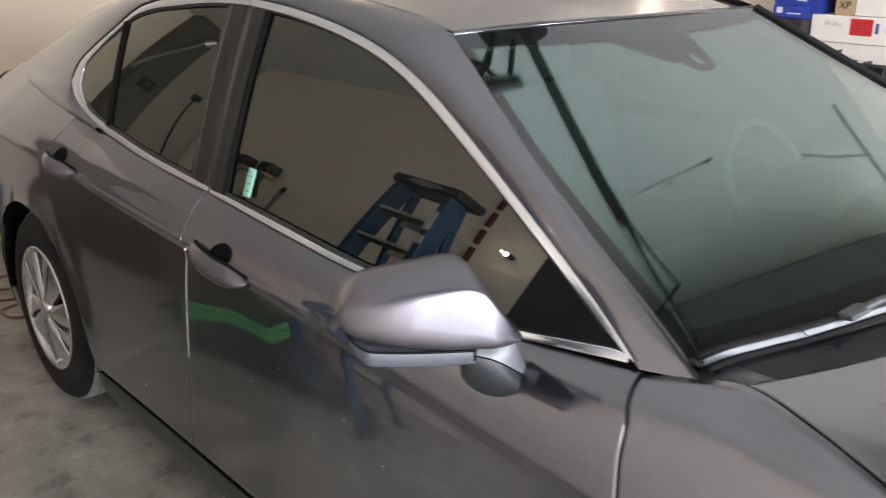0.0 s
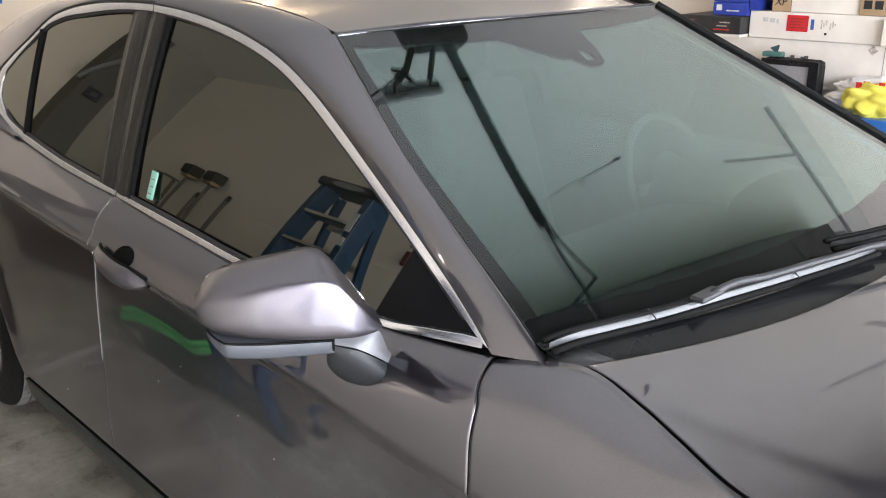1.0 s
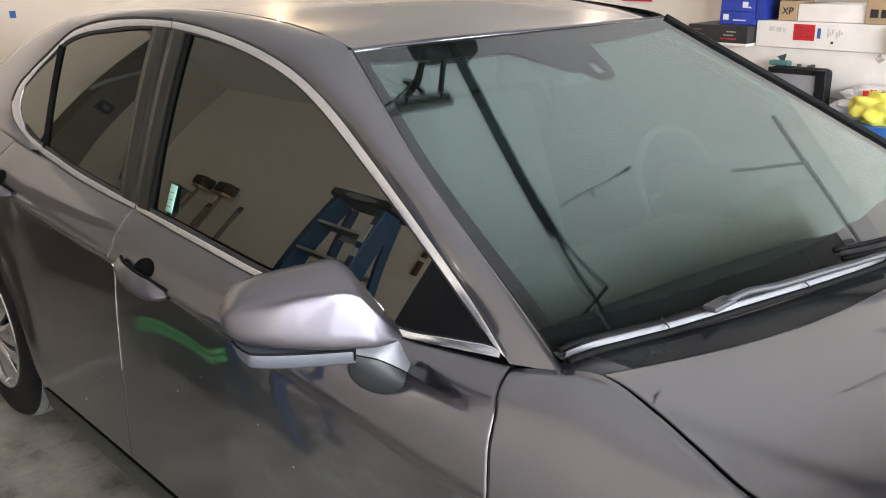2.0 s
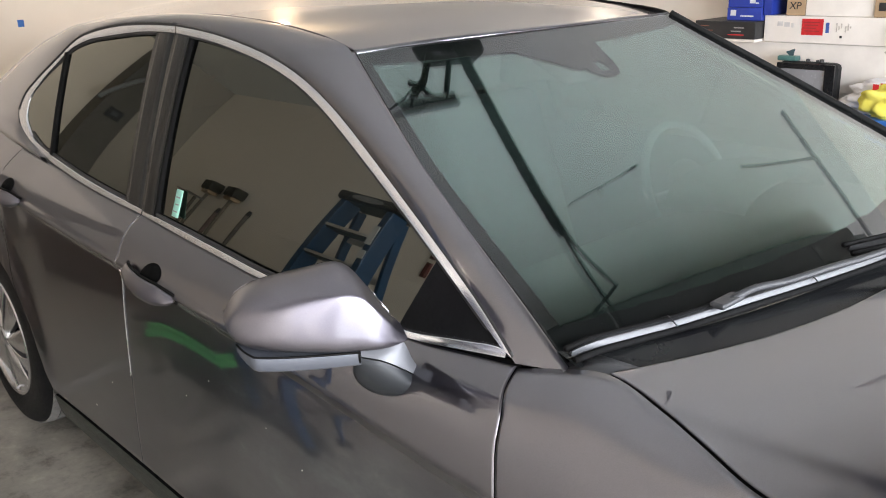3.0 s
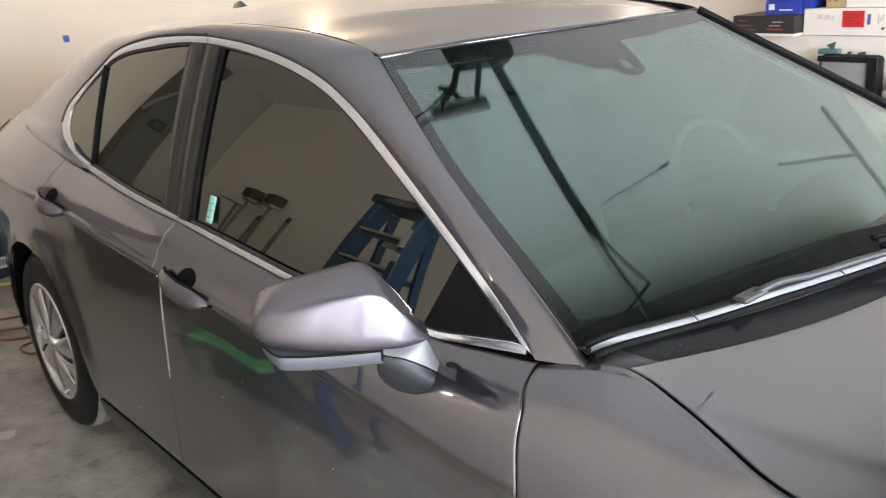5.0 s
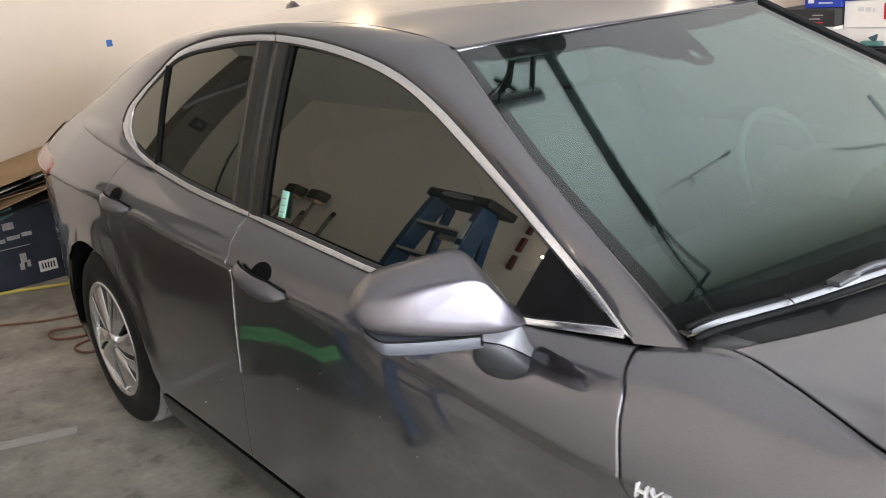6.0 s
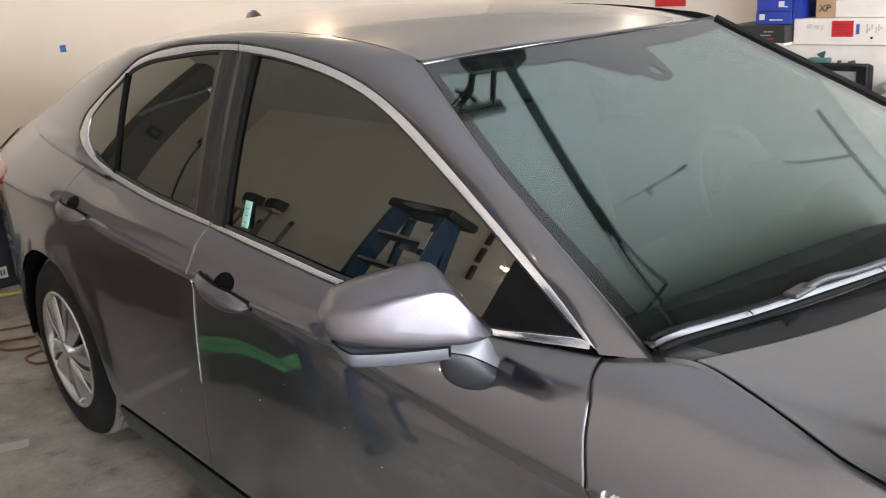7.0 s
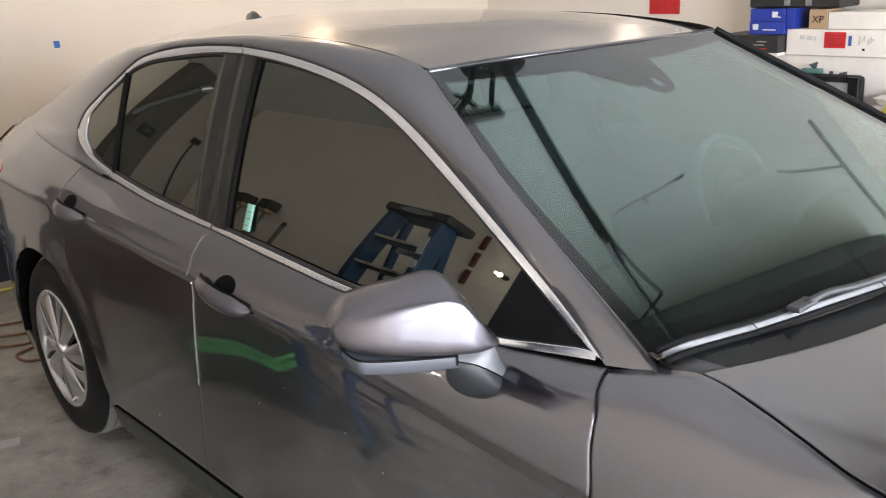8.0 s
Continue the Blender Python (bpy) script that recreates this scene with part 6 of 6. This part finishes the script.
bb = carton("blue_carton", "small glossy blue carton turned on its end", -2.47, -2.415, FRONT - 0.02, 3.92, 1.149, 1.275, BLUE_CARD, bevel=0.003)
case = carton("black_tool_case", "flat black plastic tool case with grey latches", -2.74, -2.14, FRONT + 0.0, 4.0, 1.277, 1.36, BLACK, bevel=0.012)
for x in (-2.50, -2.36):
    part("latch", box((x, x + 0.04, FRONT - 0.006, FRONT + 0.002, 1.29, 1.325)), STEEL, case, bevel=0.002)
tan = carton("kraft_carton", "small kraft carton with dark print", -2.335, -2.215, FRONT + 0.01, 3.95, 1.149, 1.268, BOARD)
letters("XP", 0.062, pose(-2.318, FRONT + 0.0085, 1.186, 90, 0, 0), BLACK, "carton_lettering", tan, 0.0008, 0.1)
carton("white_carton", "plain white carton on the labelled one", -2.212, -1.80, FRONT + 0.01, 3.98, 1.149, 1.252, WHITE_CARD)
kr2 = carton("kraft_carton", "kraft carton with a bold dark print band", -1.795, -1.40, FRONT - 0.01, 3.98, 1.149, 1.30, BOARD)
for k in range(4):
    mark(kr2, "print_bar", -1.77 + 0.062 * k, -1.724 + 0.062 * k, 1.185, 1.232, BLACK, FRONT - 0.01)
wh3 = carton("white_carton", "white carton end standing at the bench front", -1.63, -1.2, FRONT - 0.06, FRONT - 0.005, 0.99, 1.135, WHITE_CARD)
wh3.location.z = 0.0

monitor = thing("monitor", "old grey screen in a thick black case", "monitor")
part("monitor_case", box((-2.30, -1.93, FRONT - 0.12, FRONT - 0.02, 0.60, 0.885)), RUBBER, monitor, bevel=0.030)
part("bezel", box((-2.30, -1.995, FRONT - 0.128, FRONT - 0.119, 0.845, 0.880), (-1.995, -1.935, FRONT - 0.135, FRONT - 0.119, 0.61, 0.880), (-2.30, -1.995, FRONT - 0.128, FRONT - 0.119, 0.61, 0.65)), GLOSS_BLACK, monitor, bevel=0.003)
part("screen", box((-2.27, -1.997, FRONT - 0.1235, FRONT - 0.1205, 0.651, 0.844)), SCREEN, monitor)
part("monitor_foot", box((-2.22, -2.0, FRONT - 0.16, FRONT - 0.0, 0.42, 0.60)), BLACK, monitor, bevel=0.01)
scraper = thing("scraper", "teal plastic scraper lying on the screen", "scraper")
part("blade", box((-2.315, -2.19, FRONT - 0.10, FRONT - 0.04, 0.886, 0.916)), TEAL, scraper, bevel=0.008)
bm = bmesh.new()
bmesh.ops.create_cone(bm, cap_ends=True, segments=3, radius1=0.03, radius2=0.003, depth=0.05, matrix=Matrix.Translation((-2.235, FRONT - 0.07, 0.937)) @ Matrix.Rotation(radians(40), 4, "Y") @ Matrix.Diagonal((1.2, 0.3, 1, 1)))
part("grip", bm, surface("dark_teal_grip", (0.02, 0.05, 0.06), (0.035, 0.075, 0.085), 8, 0.5, 0.0), scraper)
for k, (x, r) in enumerate(((-2.13, 0.012), (-2.07, 0.009), (-2.045, 0.013))):
    nut = tagged(part("loose_nut", rod(((x, FRONT - 0.07, 0.885), (x, FRONT - 0.07, 0.885 + 1.4 * r), r), sides=6), BLACK, None), "small dark nut lying on the screen case", "nut", "loose nuts")


def rumpled(name, label, cat, centre, size, mat, seed, rough=0.35, fine=1.0):
    """A soft heap: a flattened ball with folds."""
    bm = bmesh.new()
    bmesh.ops.create_icosphere(bm, subdivisions=5, radius=1)
    for v in bm.verts:
        d = v.co.normalized()
        f = 1 + rough * (noise.noise(d * 2.2 + Vector((seed, 0, 0))) + fine * (0.55 * abs(noise.noise(d * 5.0 + Vector((0, seed, 0)))) + 0.25 * noise.noise(d * 11 + Vector((0, 0, seed)))))
        v.co = Vector((d.x * size[0], d.y * size[1], d.z * size[2])) * f
        v.co.z = max(v.co.z, -size[2] * 0.8)
        v.co += Vector(centre)
    return tagged(part(name, bm, mat, None, smooth=True), label, cat)


bluebox = carton("blue_tub", "blue plastic tub under the cloth", -1.86, -1.35, FRONT - 0.30, FRONT - 0.02, 0.42, 0.615, surface("blue_tub_plastic", (0.02, 0.10, 0.34), (0.03, 0.14, 0.42), 5, 0.4, 0.05))
for k in range(5):
    part("tub_print", box((-1.68 + 0.035 * k, -1.66 + 0.035 * k, FRONT - 0.3022, FRONT - 0.3004, 0.54, 0.58)), WHITE_INK, bluebox)
bag = rumpled("plastic_bag", "crumpled white plastic bag with red print", "bag", (-1.60, FRONT - 0.10, 0.70), (0.26, 0.08, 0.11), BAG, 3.1)
for k in range(5):
    bar = part("bag_print", box((-0.016, 0.016, -0.002, 0.002, -0.024, 0.024)), RED_INK, bag)
    bar.location = (-1.66 + 0.042 * k, FRONT - 0.205, 0.775 + 0.008 * (k % 2))
rumpled("yellow_cloth", "bright yellow microfibre cloth thrown on the tub", "cloth", (-1.570, FRONT - 0.19, 0.695), (0.155, 0.085, 0.105), YELLOW, 7.7, rough=0.42, fine=0.25)

tagged(part("red_sheet", box((-3.74, -3.48, FAR_Y - 0.012, FAR_Y, 1.22, 1.62)), RED_INK, None), "red sheet fixed flat on the cream wall", "sheet")
tape = tagged(part("wall_tape", box((REAR_X, REAR_X + 0.0015, 0.204, 0.241, 1.241, 1.283)), BLUE_TAPE, None), "small square of blue masking tape on the wall", "tape")

# ---- behind the car ----
NAVY_Y0, NAVY_Y1 = -1.12, -0.36
boxk = thing("printed_box", "dark blue printed box with opened cardboard flaps", "box")
part("carton_body", box((-5.36, -4.95, NAVY_Y0, NAVY_Y1, 0, 0.45)), NAVY_CARD, boxk, bevel=0.005)
bm = box((-0.001, 0.001, -0.24, 0.24, -0.022, 0.022))
bm.transform(pose(-4.9485, -0.90, 0.375, 18, 0, 0))
part("pale_band", bm, TEAL, boxk)
for k, (a, b, z0, z1, mat) in enumerate(((-0.82, -0.745, 0.276, 0.298, INK), (-0.735, -0.665, 0.284, 0.306, INK), (-0.655, -0.60, 0.290, 0.312, INK), (-0.80, -0.62, 0.235, 0.240, INK), (-0.745, -0.685, 0.345, 0.385, INK))):
    part("print_bar", box((-4.9495, -4.9478, a, b, z0, z1)), mat, boxk)
part("pale_emblem", box((-4.9495, -4.9478, -0.69, -0.655, 0.14, 0.195), (-4.9495, -4.9478, -0.70, -0.675, 0.10, 0.14), (-4.9495, -4.9478, -0.66, -0.64, 0.11, 0.15)), INK, boxk)
part("code_label", box((-4.9495, -4.9478, -0.60, -0.50, 0.06, 0.125)), WHITE_INK, boxk)
for k in range(5):
    part("code_bar", box((-4.9476, -4.9468, -0.585 + 0.016 * k, -0.577 + 0.016 * k, 0.075, 0.11)), BLACK, boxk)
for k, (y, z, rx, w) in enumerate(((-0.74, 0.455, -9, 0.40), (-0.72, 0.50, -14, 0.38))):
    bm = box((-0.20, 0.16, -w, w, -0.002, 0.002))
    bm.transform(pose(-5.05, y, z, rx * -1, 6, 0))
    part("flap", bm, BOARD if k else BLACK, boxk, bevel=0.001)
junk = thing("flattened_cartons", "flattened kraft cartons piled on the dark box", "cardboard")
for k in range(5):
    bm = box((-0.22, 0.20, -0.42, 0.42, 0, 0.006))
    bm.transform(pose(-5.16 + 0.02 * k, -0.72 + 0.03 * (k % 2), 0.50 + 0.030 * k, 7 + 3 * (k % 3), 2 * k - 4, 4 * k - 8))
    part("card_sheet", bm, (BOARD, BLACK, WHITE_CARD, BLACK, BOARD)[k], junk, bevel=0.001)
hose = thing("yellow_hose", "thin yellow hose lying on the concrete floor", "hose")
tube("hose_run", spline([(-4.99, -1.35, 0.009), (-4.92, -1.0, 0.009), (-4.90, -0.82, 0.009), (-4.83, -0.66, 0.009), (-4.77, -0.54, 0.009), (-4.75, -0.25, 0.009), (-4.9, 0.3, 0.009)], 60), 0.009, HOSE, 8, hose)
cord = thing("extension_cord", "orange-brown extension cord looped on the concrete floor", "cord")
tube("cord_run", spline([(-4.55, -1.25, 0.006), (-4.33, -0.93, 0.006), (-4.24, -0.80, 0.006), (-4.17, -0.62, 0.006), (-4.10, -0.50, 0.006), (-3.98, -0.58, 0.007), (-4.00, -0.70, 0.008), (-4.05, -0.82, 0.008), (-3.94, -0.84, 0.007), (-3.86, -0.74, 0.007),
                         (-3.84, -0.62, 0.008), (-3.78, -0.70, 0.010), (-3.74, -0.80, 0.008), (-3.64, -0.79, 0.006), (-3.60, -0.66, 0.006), (-3.62, -0.4, 0.006)], 120), 0.006, CORD, 6, cord)
strip = tagged(part("floor_tape", box((-0.033, 0.033, -0.20, 0.20, 0, 0.0015)), surface("grey_floor_tape", (0.38, 0.37, 0.345), (0.47, 0.46, 0.435), 20, 0.7, 0.1), None), "short strip of pale grey tape on the floor", "tape")
strip.matrix_world = pose(-3.03, -1.235, FLOOR + 0.0005, 0, 0, -20)

# ---- settle what stands on the floor ----
for ob in [o for o in bpy.data.objects if o.parent is None and o.name.split(".")[0] in ("stepladder", "rolling_stool", "push_broom", "brown_carton")]:
    ob.location.z = FLOOR
for ob in (hose, cord, boxk, junk):
    ob.scale = (1.0193, 1.0193, 1.0193)
    ob.location = (-0.0072, 0.0352, FLOOR)
